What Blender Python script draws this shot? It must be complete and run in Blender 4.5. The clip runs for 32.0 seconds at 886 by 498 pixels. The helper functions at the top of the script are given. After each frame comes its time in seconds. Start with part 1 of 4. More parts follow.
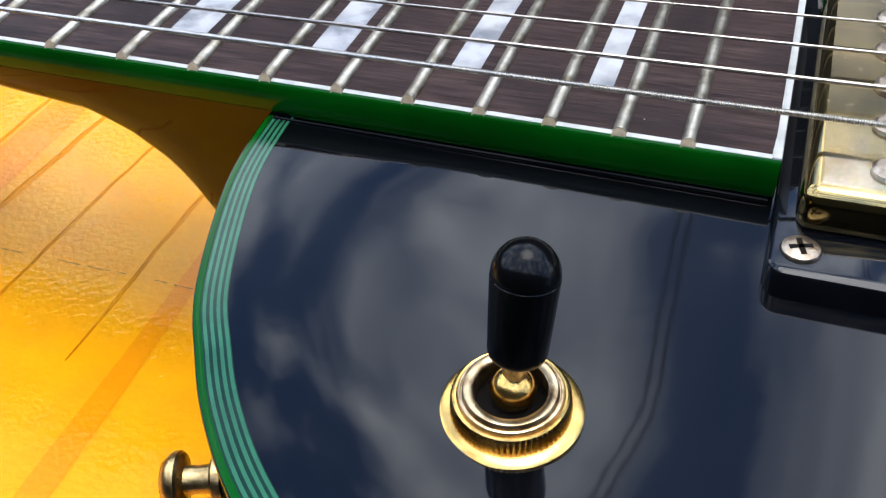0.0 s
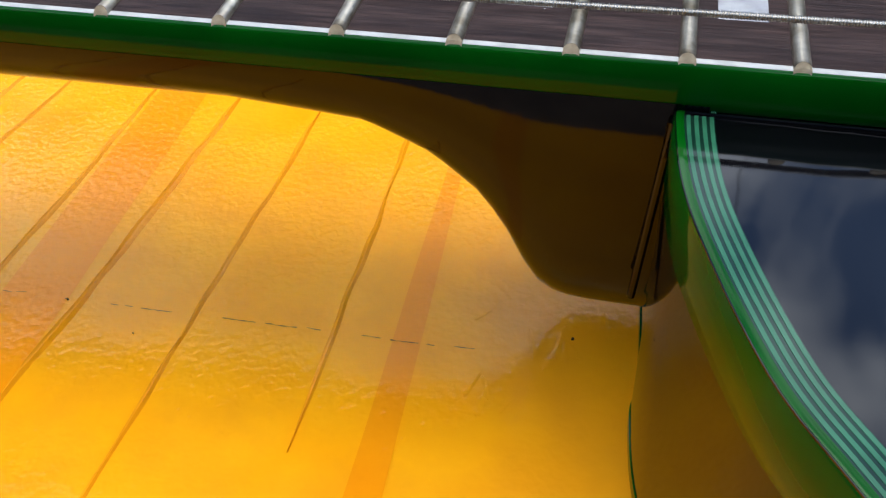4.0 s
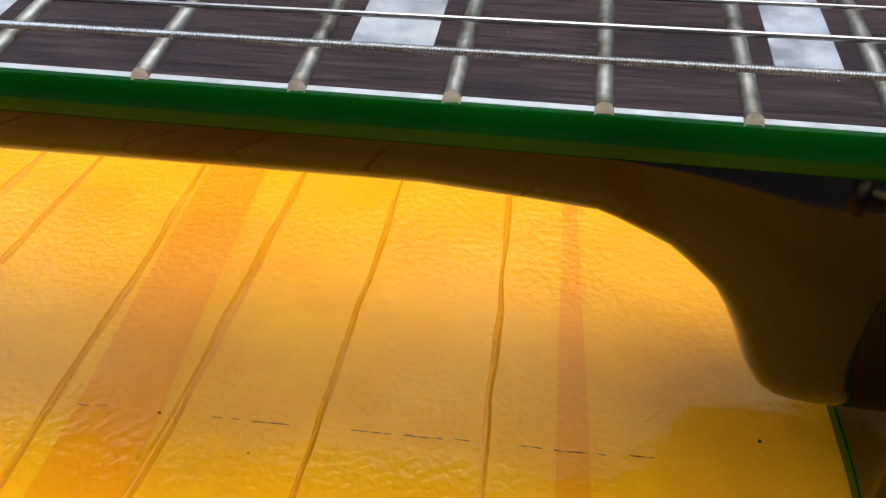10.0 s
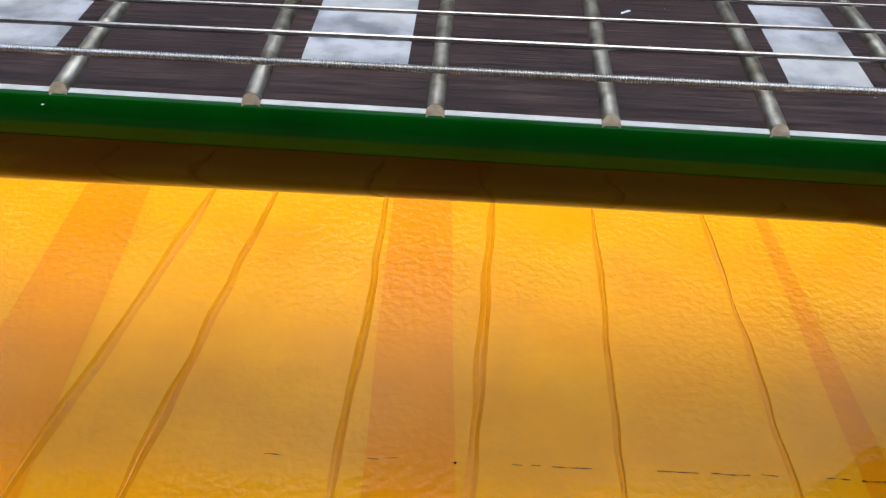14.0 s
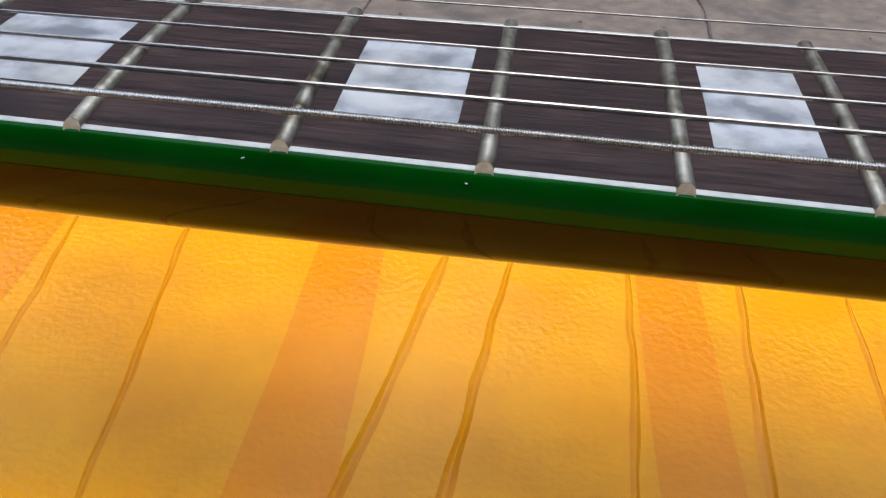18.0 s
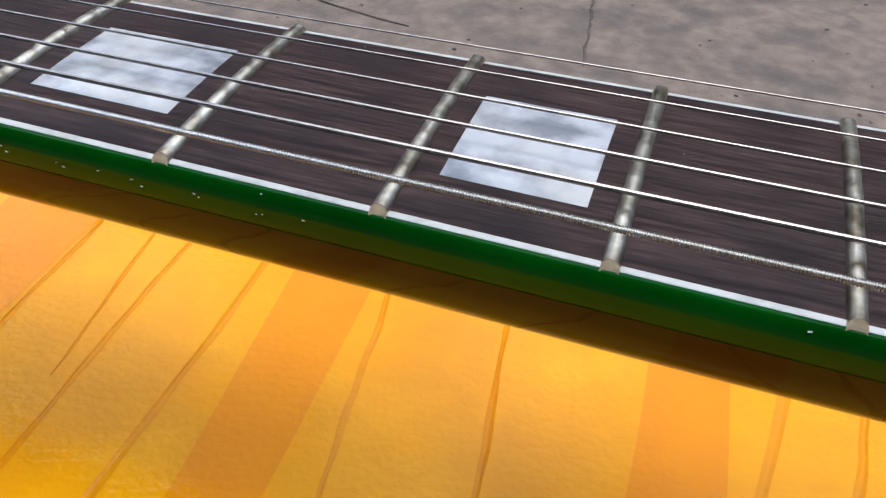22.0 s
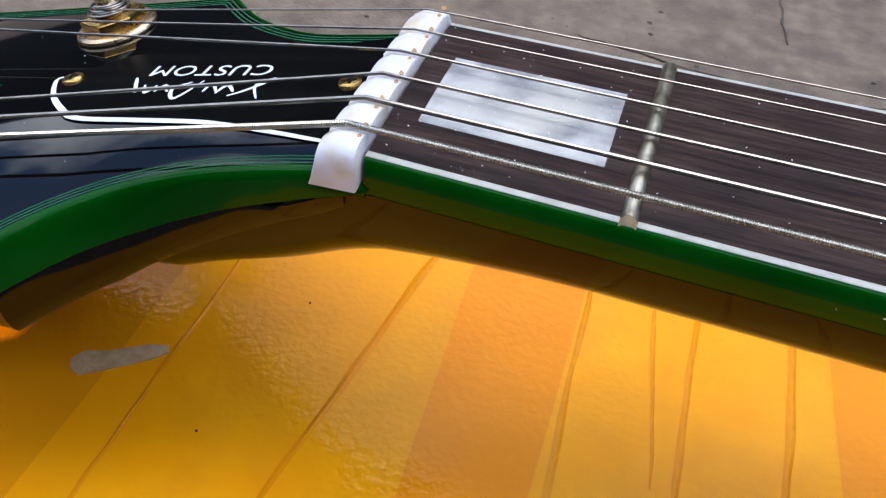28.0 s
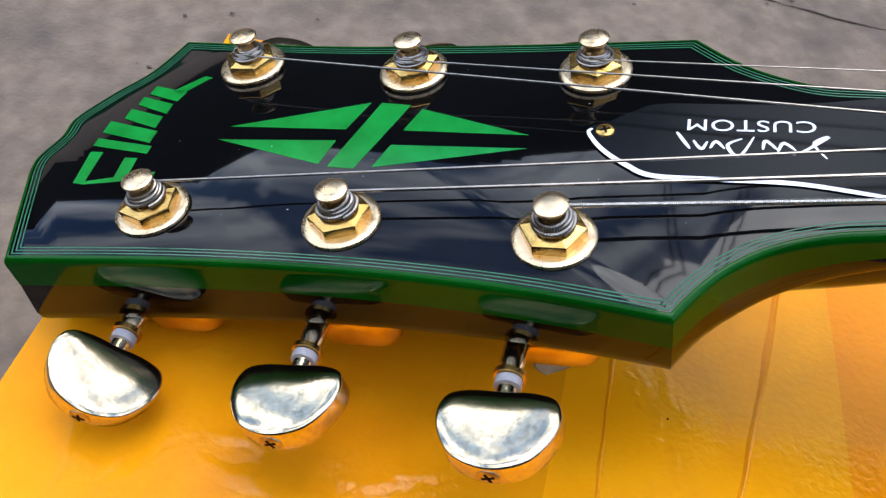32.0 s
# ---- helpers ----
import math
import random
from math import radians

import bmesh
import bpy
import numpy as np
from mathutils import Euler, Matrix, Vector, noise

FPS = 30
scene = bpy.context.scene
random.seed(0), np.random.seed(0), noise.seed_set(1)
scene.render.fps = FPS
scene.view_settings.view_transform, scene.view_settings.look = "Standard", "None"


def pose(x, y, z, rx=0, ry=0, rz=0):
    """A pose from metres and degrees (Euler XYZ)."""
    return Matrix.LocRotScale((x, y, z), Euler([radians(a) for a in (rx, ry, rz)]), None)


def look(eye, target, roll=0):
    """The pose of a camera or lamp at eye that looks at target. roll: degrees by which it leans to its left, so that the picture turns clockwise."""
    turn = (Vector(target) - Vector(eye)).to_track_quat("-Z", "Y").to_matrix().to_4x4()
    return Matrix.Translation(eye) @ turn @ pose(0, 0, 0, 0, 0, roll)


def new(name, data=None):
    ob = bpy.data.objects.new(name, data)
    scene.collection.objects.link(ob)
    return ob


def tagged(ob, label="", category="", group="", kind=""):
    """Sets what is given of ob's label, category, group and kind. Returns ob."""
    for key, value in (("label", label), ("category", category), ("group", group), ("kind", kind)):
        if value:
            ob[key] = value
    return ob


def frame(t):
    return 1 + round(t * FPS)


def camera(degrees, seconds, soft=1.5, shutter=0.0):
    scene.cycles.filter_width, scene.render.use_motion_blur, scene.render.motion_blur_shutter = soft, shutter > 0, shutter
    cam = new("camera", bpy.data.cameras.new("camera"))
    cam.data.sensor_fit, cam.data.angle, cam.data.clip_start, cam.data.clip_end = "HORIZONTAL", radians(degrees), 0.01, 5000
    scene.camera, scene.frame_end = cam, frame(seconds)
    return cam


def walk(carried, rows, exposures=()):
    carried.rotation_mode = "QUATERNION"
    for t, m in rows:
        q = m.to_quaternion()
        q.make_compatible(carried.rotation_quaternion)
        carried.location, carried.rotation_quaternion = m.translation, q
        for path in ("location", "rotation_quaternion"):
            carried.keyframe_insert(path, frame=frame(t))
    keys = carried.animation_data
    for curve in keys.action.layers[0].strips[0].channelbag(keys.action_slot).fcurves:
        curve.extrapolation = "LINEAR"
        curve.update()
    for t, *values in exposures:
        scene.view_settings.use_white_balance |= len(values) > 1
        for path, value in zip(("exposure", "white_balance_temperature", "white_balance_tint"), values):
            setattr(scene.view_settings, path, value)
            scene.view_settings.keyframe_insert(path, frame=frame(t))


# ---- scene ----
from mathutils.geometry import delaunay_2d_cdt

cam = camera(52.0, 32.0, soft=1.3)
PATH = [
    (0, (0.46085, -0.14399, 0.08190), (0.40120, -0.00729, -0.05135), -5.21),
    (0.5, (0.44819, -0.14670, 0.07864), (0.39350, -0.00891, -0.05561), -5.46),
    (1, (0.43688, -0.14838, 0.07555), (0.38578, -0.00989, -0.05938), -5.47),
    (1.5, (0.42699, -0.14741, 0.07241), (0.37779, -0.00891, -0.06322), -5.77),
    (2, (0.41882, -0.14806, 0.06329), (0.36849, -0.00400, -0.06600), -5.05),
    (2.5, (0.41086, -0.14441, 0.05862), (0.35793, -0.00002, -0.06924), -4.75),
    (3, (0.39641, -0.13350, 0.06052), (0.34917, 0.00424, -0.07658), -5.35),
    (3.5, (0.38230, -0.13233, 0.06027), (0.34044, 0.00904, -0.07486), -4.07),
    (5.5, (0.36166, -0.13655, 0.06220), (0.33005, 0.01092, -0.06915), -2.53),
    (6, (0.35566, -0.13686, 0.06240), (0.32754, 0.01159, -0.06864), -1.83),
    (6.5, (0.35031, -0.13517, 0.06251), (0.32439, 0.01351, -0.06871), -1.30),
    (7, (0.34589, -0.13286, 0.06186), (0.32080, 0.01628, -0.06902), -1.06),
    (7.5, (0.34178, -0.13045, 0.06048), (0.31705, 0.01964, -0.06938), -1.03),
    (8, (0.33848, -0.12608, 0.05918), (0.31332, 0.02391, -0.07070), -1.06),
    (8.5, (0.33624, -0.12056, 0.05743), (0.30967, 0.02883, -0.07286), -1.49),
    (9, (0.33379, -0.11679, 0.05611), (0.30661, 0.03278, -0.07385), -1.51),
    (9.5, (0.33045, -0.11655, 0.05454), (0.30509, 0.03496, -0.07352), -0.98),
    (10, (0.32665, -0.11827, 0.05330), (0.30368, 0.03537, -0.07266), -0.50),
    (10.5, (0.32225, -0.11943, 0.05295), (0.30008, 0.03520, -0.07195), -0.56),
    (11, (0.31630, -0.11864, 0.05495), (0.29420, 0.03476, -0.07147), -1.10),
    (11.5, (0.30875, -0.11730, 0.05676), (0.28734, 0.03494, -0.07116), -1.48),
    (12, (0.29879, -0.11625, 0.05863), (0.28093, 0.03527, -0.07070), -1.14),
    (12.5, (0.28930, -0.11596, 0.05888), (0.27437, 0.03586, -0.07045), -0.53),
    (13, (0.27986, -0.11657, 0.05836), (0.26787, 0.03635, -0.06998), 0.16),
    (13.5, (0.26886, -0.11888, 0.05624), (0.26121, 0.03687, -0.06900), 1.41),
    (14, (0.25862, -0.12049, 0.05370), (0.25451, 0.03760, -0.06874), 2.21),
    (14.5, (0.24942, -0.12035, 0.04867), (0.24899, 0.04047, -0.07024), 2.81),
    (16.5, (0.22717, -0.11940, 0.05008), (0.22675, 0.04246, -0.06741), 3.90),
    (17, (0.22093, -0.11845, 0.05192), (0.21827, 0.04342, -0.06551), 3.92),
    (17.5, (0.21676, -0.11808, 0.05336), (0.20866, 0.04437, -0.06301), 3.61),
    (18, (0.21409, -0.11682, 0.05518), (0.19717, 0.04457, -0.06173), 2.58),
    (18.5, (0.20724, -0.11679, 0.05830), (0.18783, 0.04295, -0.06047), 2.76),
    (19, (0.19934, -0.11856, 0.05968), (0.17896, 0.04045, -0.05991), 2.90),
    (19.5, (0.19070, -0.11872, 0.06225), (0.16993, 0.03777, -0.06056), 2.77),
    (20, (0.18201, -0.11691, 0.05952), (0.15947, 0.04127, -0.06078), 3.36),
    (20.5, (0.17832, -0.11296, 0.06090), (0.14875, 0.04276, -0.06107), 2.90),
    (21, (0.17256, -0.10937, 0.06200), (0.13766, 0.04420, -0.06128), 2.76),
    (21.5, (0.16643, -0.10471, 0.06248), (0.12616, 0.04691, -0.06158), 2.63),
    (22, (0.16163, -0.10411, 0.06460), (0.11772, 0.04576, -0.06034), 2.86),
    (22.5, (0.15322, -0.10181, 0.06554), (0.10774, 0.04597, -0.06132), 3.40),
    (23, (0.14677, -0.09544, 0.06292), (0.09221, 0.04841, -0.06486), 2.21),
    (23.5, (0.13909, -0.09069, 0.05894), (0.07565, 0.04960, -0.06871), 0.48),
    (24, (0.12035, -0.09186, 0.06156), (0.06708, 0.05024, -0.06871), 2.21),
    (24.5, (0.10811, -0.09544, 0.06634), (0.05977, 0.04649, -0.06602), 2.81),
    (25, (0.09691, -0.09592, 0.06826), (0.05038, 0.04571, -0.06506), 2.66),
    (25.5, (0.08594, -0.09631, 0.06725), (0.03998, 0.04680, -0.06469), 3.01),
    (26, (0.07557, -0.09744, 0.06739), (0.03012, 0.04594, -0.06444), 2.99),
    (26.5, (0.06582, -0.09789, 0.06737), (0.01969, 0.04461, -0.06517), 2.78),
    (28.5, (0.02365, -0.11403, 0.07385), (-0.00887, 0.02713, -0.06405), 5.77),
    (29, (0.01172, -0.12083, 0.07547), (-0.01724, 0.02066, -0.06289), 6.27),
    (29.5, (-0.00088, -0.12655, 0.07594), (-0.02746, 0.01559, -0.06222), 6.32),
    (30, (-0.02186, -0.13322, 0.07570), (-0.03865, 0.01204, -0.06074), 8.71),
    (30.5, (-0.03996, -0.13672, 0.07755), (-0.05275, 0.00910, -0.05874), 10.03),
    (31, (-0.04434, -0.14080, 0.08327), (-0.06724, 0.00315, -0.05368), 7.51),
    (31.5, (-0.06327, -0.13838, 0.09344), (-0.08053, -0.00407, -0.05374), 8.67),
    (32, (-0.07345, -0.13665, 0.09845), (-0.08872, -0.00731, -0.05333), 8.25),
]
walk(cam, [(t, look(eye, target, roll)) for t, eye, target, roll in PATH],
     [(0.0, 0.85), (1.5, 0.82), (3.0, 0.66), (6.0, 0.60), (9.0, 0.57), (13.0, 0.44), (20.0, 0.34), (22.5, 0.55), (24.0, 0.58), (26.0, 0.48), (29.0, 0.42), (30.0, 0.46), (31.0, 0.58), (32.0, 0.60)])

# ---- light: bright sky with broken cloud, soft sun ----
SUN_ELEV, SUN_AZ = 80, 12
world = bpy.data.worlds.new("sky")
scene.world = world
world.use_nodes = True
wn, wl = world.node_tree.nodes, world.node_tree.links
wn.clear()
w_out = wn.new("ShaderNodeOutputWorld")
w_bg = wn.new("ShaderNodeBackground")
w_sky = wn.new("ShaderNodeTexSky")
w_sky.sky_type = "NISHITA"
w_sky.sun_disc = False
w_sky.sun_elevation, w_sky.sun_rotation = radians(SUN_ELEV), radians(SUN_AZ)
w_bg.inputs["Strength"].default_value = 0.32
w_co = wn.new("ShaderNodeTexCoord")
w_no = wn.new("ShaderNodeTexNoise")
w_no.inputs["Scale"].default_value, w_no.inputs["Detail"].default_value, w_no.inputs["Roughness"].default_value = 2.6, 7, 0.55
w_rp = wn.new("ShaderNodeValToRGB")
w_rp.color_ramp.elements[0].position, w_rp.color_ramp.elements[1].position = 0.30, 0.60
w_rp.color_ramp.elements[0].color = (0.45, 0.45, 0.45, 1)
w_mx = wn.new("ShaderNodeMix")
w_mx.data_type = "RGBA"
w_c2 = wn.new("ShaderNodeTexNoise")
w_c2.inputs["Scale"].default_value, w_c2.inputs["Detail"].default_value, w_c2.inputs["Distortion"].default_value = 6.0, 4, 0.25
w_cr = wn.new("ShaderNodeValToRGB")
w_cr.color_ramp.elements[0].position, w_cr.color_ramp.elements[1].position = 0.43, 0.66
w_cr.color_ramp.elements[0].color, w_cr.color_ramp.elements[1].color = (0.45, 1.05, 2.6, 1), (9.9, 10.6, 11.8, 1)
wl.new(w_co.outputs["Generated"], w_c2.inputs["Vector"])
wl.new(w_c2.outputs["Fac"], w_cr.inputs["Fac"])
wl.new(w_cr.outputs["Color"], w_mx.inputs["B"])
wl.new(w_co.outputs["Generated"], w_no.inputs["Vector"])
wl.new(w_no.outputs["Fac"], w_rp.inputs["Fac"])
wl.new(w_rp.outputs["Color"], w_mx.inputs["Factor"])
wl.new(w_sky.outputs["Color"], w_mx.inputs["A"])
wl.new(w_mx.outputs["Result"], w_bg.inputs["Color"])
wl.new(w_bg.outputs["Background"], w_out.inputs["Surface"])
sun = new("sun", bpy.data.lights.new("sun", "SUN"))
sun.data.energy, sun.data.angle, sun.data.color = 1.15, radians(34), (1.0, 0.98, 0.95)
sun.rotation_euler = Euler((radians(90 - SUN_ELEV), 0, radians(180 - SUN_AZ)))


# ---- materials ----
def shader(name, colour, second=None, scale=400.0, rough=0.4, metal=0.0, coat=0.0, bump=0.0, bump_scale=1500.0,
           stretch=(1, 1, 1), detail=5.0, contrast=(0.35, 0.65), rough_var=0.0, spec=0.5, coat_rough=0.03, third=None, third_scale=60.0):
    m = bpy.data.materials.new(name)
    m.use_nodes = True
    n, k = m.node_tree.nodes, m.node_tree.links
    b = n["Principled BSDF"]
    b.inputs["Roughness"].default_value, b.inputs["Metallic"].default_value = rough, metal
    b.inputs["Coat Weight"].default_value, b.inputs["Coat Roughness"].default_value = coat, coat_rough
    b.inputs["Specular IOR Level"].default_value = spec
    b.inputs["Base Color"].default_value = (*colour, 1)
    co = n.new("ShaderNodeTexCoord")
    mp = n.new("ShaderNodeMapping")
    mp.inputs["Scale"].default_value = stretch
    k.new(co.outputs["Object"], mp.inputs["Vector"])
    if second:
        t = n.new("ShaderNodeTexNoise")
        t.inputs["Scale"].default_value, t.inputs["Detail"].default_value = scale, detail
        k.new(mp.outputs["Vector"], t.inputs["Vector"])
        r = n.new("ShaderNodeValToRGB")
        r.color_ramp.elements[0].position, r.color_ramp.elements[1].position = contrast
        r.color_ramp.elements[0].color, r.color_ramp.elements[1].color = (*colour, 1), (*second, 1)
        k.new(t.outputs["Fac"], r.inputs["Fac"])
        last = r.outputs["Color"]
        if third:
            t3 = n.new("ShaderNodeTexNoise")
            t3.inputs["Scale"].default_value, t3.inputs["Detail"].default_value = third_scale, 4
            k.new(co.outputs["Object"], t3.inputs["Vector"])
            r3 = n.new("ShaderNodeValToRGB")
            r3.color_ramp.elements[0].position, r3.color_ramp.elements[1].position = 0.45, 0.72
            k.new(t3.outputs["Fac"], r3.inputs["Fac"])
            mx = n.new("ShaderNodeMix")
            mx.data_type = "RGBA"
            mx.inputs["B"].default_value = (*third, 1)
            k.new(r3.outputs["Color"], mx.inputs["Factor"])
            k.new(last, mx.inputs["A"])
            last = mx.outputs["Result"]
        k.new(last, b.inputs["Base Color"])
        if rough_var:
            mr = n.new("ShaderNodeMapRange")
            mr.inputs["To Min"].default_value, mr.inputs["To Max"].default_value = max(rough - rough_var, 0.02), rough + rough_var
            k.new(t.outputs["Fac"], mr.inputs["Value"])
            k.new(mr.outputs["Result"], b.inputs["Roughness"])
    if bump:
        tb = n.new("ShaderNodeTexNoise")
        tb.inputs["Scale"].default_value, tb.inputs["Detail"].default_value = bump_scale, 3
        k.new(mp.outputs["Vector"], tb.inputs["Vector"])
        bp = n.new("ShaderNodeBump")
        bp.inputs["Strength"].default_value, bp.inputs["Distance"].default_value = bump, 0.0004
        k.new(tb.outputs["Fac"], bp.inputs["Height"])
        k.new(bp.outputs["Normal"], b.inputs["Normal"])
        if coat:
            k.new(bp.outputs["Normal"], b.inputs["Coat Normal"])
    return m


BLACK = shader("black_lacquer", (0.0011, 0.0011, 0.0014), (0.002, 0.002, 0.0025), 30, rough=0.045, spec=0.26, bump=0.025, bump_scale=120, rough_var=0.02)
GREEN = shader("green_binding", (0.0007, 0.046, 0.0022), (0.001, 0.064, 0.0032), 60, rough=0.09, bump=0.03, bump_scale=250, rough_var=0.04, spec=0.13)
LINE = shader("pale_green_purfling", (0.020, 0.095, 0.045), (0.028, 0.125, 0.060), 200, rough=0.12, spec=0.25)
BED = shader("dark_green_bed", (0.004, 0.020, 0.011), (0.006, 0.028, 0.015), 200, rough=0.10, spec=0.25)
LEAF = shader("green_pearl_inlay", (0.003, 0.16, 0.018), (0.005, 0.22, 0.03), 150, rough=0.12)
WHITE = shader("ivory_binding", (0.37, 0.355, 0.305), (0.49, 0.475, 0.425), 250, rough=0.3, bump=0.1, bump_scale=900, third=(0.45, 0.43, 0.36), third_scale=500)
BONE = shader("white_nut_plastic", (0.62, 0.60, 0.62), (0.70, 0.68, 0.70), 300, rough=0.33, bump=0.06, bump_scale=700, third=(0.6, 0.5, 0.36), third_scale=260)
ROSE = shader("dark_rosewood", (0.018, 0.0095, 0.0075), (0.056, 0.032, 0.026), 1300, rough=0.5, bump=0.35, bump_scale=2200,
              stretch=(0.08, 1, 1), contrast=(0.36, 0.68), third=(0.017, 0.010, 0.009), third_scale=60, spec=0.12)
PEARL = shader("mother_of_pearl", (0.20, 0.20, 0.20), (0.43, 0.42, 0.405), 150, rough=0.2, coat=0.1, contrast=(0.38, 0.60), third=(0.48, 0.45, 0.39), third_scale=70)
FRET = shader("worn_nickel_fret", (0.50, 0.44, 0.33), (0.62, 0.555, 0.43), 700, rough=0.36, metal=1.0, bump=0.07, bump_scale=1500, rough_var=0.08, third=(0.20, 0.155, 0.09), third_scale=260)
FRETEND = shader("dull_fret_end", (0.40, 0.30, 0.175), (0.54, 0.42, 0.26), 700, rough=0.5, metal=0.3, bump=0.2, bump_scale=2000)
STEEL = shader("string_steel", (0.27, 0.24, 0.205), (0.37, 0.335, 0.295), 600, rough=0.33, metal=1.0)
WOUND = shader("bright_string_winding", (0.46, 0.42, 0.36), (0.58, 0.54, 0.47), 600, rough=0.36, metal=1.0)
GOLD = shader("polished_gold_plate", (0.60, 0.34, 0.085), (0.72, 0.46, 0.14), 300, rough=0.22, metal=1.0, rough_var=0.1, bump=0.06, bump_scale=900)
POSTGOLD = shader("worn_gold_post", (0.68, 0.48, 0.26), (0.80, 0.61, 0.38), 300, rough=0.28, metal=1.0, rough_var=0.08, bump=0.05, bump_scale=600)
PALEGOLD = shader("pale_gold_knob", (0.66, 0.52, 0.32), (0.74, 0.60, 0.38), 160, rough=0.125, metal=1.0, rough_var=0.05, bump=0.035, bump_scale=1300, third=(0.55, 0.42, 0.25), third_scale=900)
BRASS = shader("aged_brass", (0.50, 0.34, 0.13), (0.66, 0.47, 0.21), 450, rough=0.3, metal=1.0, bump=0.12, bump_scale=1500, rough_var=0.1, third=(0.22, 0.14, 0.06), third_scale=330)
SILVERGOLD = shader("worn_brass_ring", (0.50, 0.355, 0.185), (0.66, 0.50, 0.30), 500, rough=0.3, metal=1.0, bump=0.12, bump_scale=1800, third=(0.17, 0.11, 0.055), third_scale=420)
SCREW = shader("screw_steel", (0.26, 0.20, 0.14), (0.44, 0.36, 0.27), 700, rough=0.35, metal=1.0, bump=0.2, bump_scale=2500)
PLASTIC = shader("black_plastic", (0.0012, 0.0012, 0.0014), (0.002, 0.002, 0.0022), 300, rough=0.19, spec=0.14)
RING = shader("black_ring_plastic", (0.0025, 0.003, 0.004), (0.0045, 0.005, 0.0065), 200, rough=0.05, bump=0.015, bump_scale=300, spec=0.3)
FELT = shader("black_felt", (0.004, 0.004, 0.004), (0.008, 0.008, 0.008), 900, rough=0.7, spec=0.1, bump=0.2, bump_scale=2500)
NYLON = shader("white_nylon", (0.28, 0.27, 0.29), (0.37, 0.36, 0.38), 500, rough=0.4)
# near-black colour that stands in for shade inside recesses
DARK = shader("hole_shade", (0.006, 0.0045, 0.003), rough=0.8, spec=0.1)
DOT = shader("tortoise_dot", (0.018, 0.012, 0.006), (0.05, 0.03, 0.012), 900, rough=0.3)
PRINT = shader("white_print", (0.75, 0.76, 0.80), (0.82, 0.83, 0.86), 600, rough=0.4)
INK = shader("black_ink", (0.018, 0.010, 0.004), (0.12, 0.05, 0.006), 900, rough=0.7, spec=0.1)
CARD = shader("brown_cardboard", (0.42, 0.28, 0.15), (0.50, 0.35, 0.20), 90, rough=0.85, bump=0.25, bump_scale=700, third=(0.33, 0.22, 0.12), third_scale=25)
LABEL = shader("grey_paper_scrap", (0.46, 0.29, 0.13), (0.58, 0.40, 0.22), 500, rough=0.7, bump=0.2, bump_scale=600, spec=0.08)


def tape_shader(name, colour, second, third):
    m = shader(name, colour, second, 55, rough=0.10, bump=0.0, contrast=(0.3, 0.7), third=third, third_scale=24, spec=0.115)
    n, k = m.node_tree.nodes, m.node_tree.links
    b = n["Principled BSDF"]
    co = n.new("ShaderNodeTexCoord")
    big = n.new("ShaderNodeTexNoise")
    big.inputs["Scale"].default_value, big.inputs["Detail"].default_value, big.inputs["Distortion"].default_value = 560, 0.8, 0.2
    mask = n.new("ShaderNodeTexNoise")
    mask.inputs["Scale"].default_value, mask.inputs["Detail"].default_value = 28, 3
    ramp = n.new("ShaderNodeValToRGB")
    ramp.color_ramp.elements[0].position, ramp.color_ramp.elements[1].position = 0.22, 0.62
    mul = n.new("ShaderNodeMath")
    mul.operation = "MULTIPLY"
    bp = n.new("ShaderNodeBump")
    bp.inputs["Strength"].default_value, bp.inputs["Distance"].default_value = 0.45, 0.0005
    for t in (big, mask):
        k.new(co.outputs["Object"], t.inputs["Vector"])
    k.new(mask.outputs["Fac"], ramp.inputs["Fac"])
    k.new(ramp.outputs["Color"], mul.inputs[0])
    k.new(big.outputs["Fac"], mul.inputs[1])
    k.new(mul.outputs["Value"], bp.inputs["Height"])
    k.new(bp.outputs["Normal"], b.inputs["Normal"])
    return m


TAPE = tape_shader("yellow_packing_tape", (0.91, 0.335, 0.003), (0.93, 0.38, 0.006), (0.74, 0.275, 0.009))
OVERLAP = tape_shader("orange_tape_overlap", (0.85, 0.268, 0.003), (0.87, 0.288, 0.004), (0.77, 0.225, 0.003))
AMBER = tape_shader("deep_amber_tape", (0.76, 0.275, 0.0035), (0.82, 0.315, 0.005), (0.64, 0.205, 0.003))
FOLD = tape_shader("amber_tape_fold", (0.80, 0.27, 0.004), (0.86, 0.31, 0.006), (0.74, 0.23, 0.004))

U = 0.01


# ---- mesh helpers, in centimetres ----
def part(name, bm, material, parent=None, label="", smooth=True):
    bmesh.ops.recalc_face_normals(bm, faces=bm.faces[:])
    for v in bm.verts:
        v.co *= U
    me = bpy.data.meshes.new(name)
    bm.to_mesh(me)
    bm.free()
    me.materials.append(material)
    if smooth:
        me.polygons.foreach_set("use_smooth", [True] * len(me.polygons))
        me.set_sharp_from_angle(angle=radians(35))
    ob = new(name, me)
    if parent:
        ob.parent = parent
    if label:
        tagged(ob, label)
    return ob


def thing(name, x, y, z, label, category, group="", kind=""):
    ob = new(name)
    ob.empty_display_size = 0.01
    tagged(ob, label, category, group, kind)
    return ob


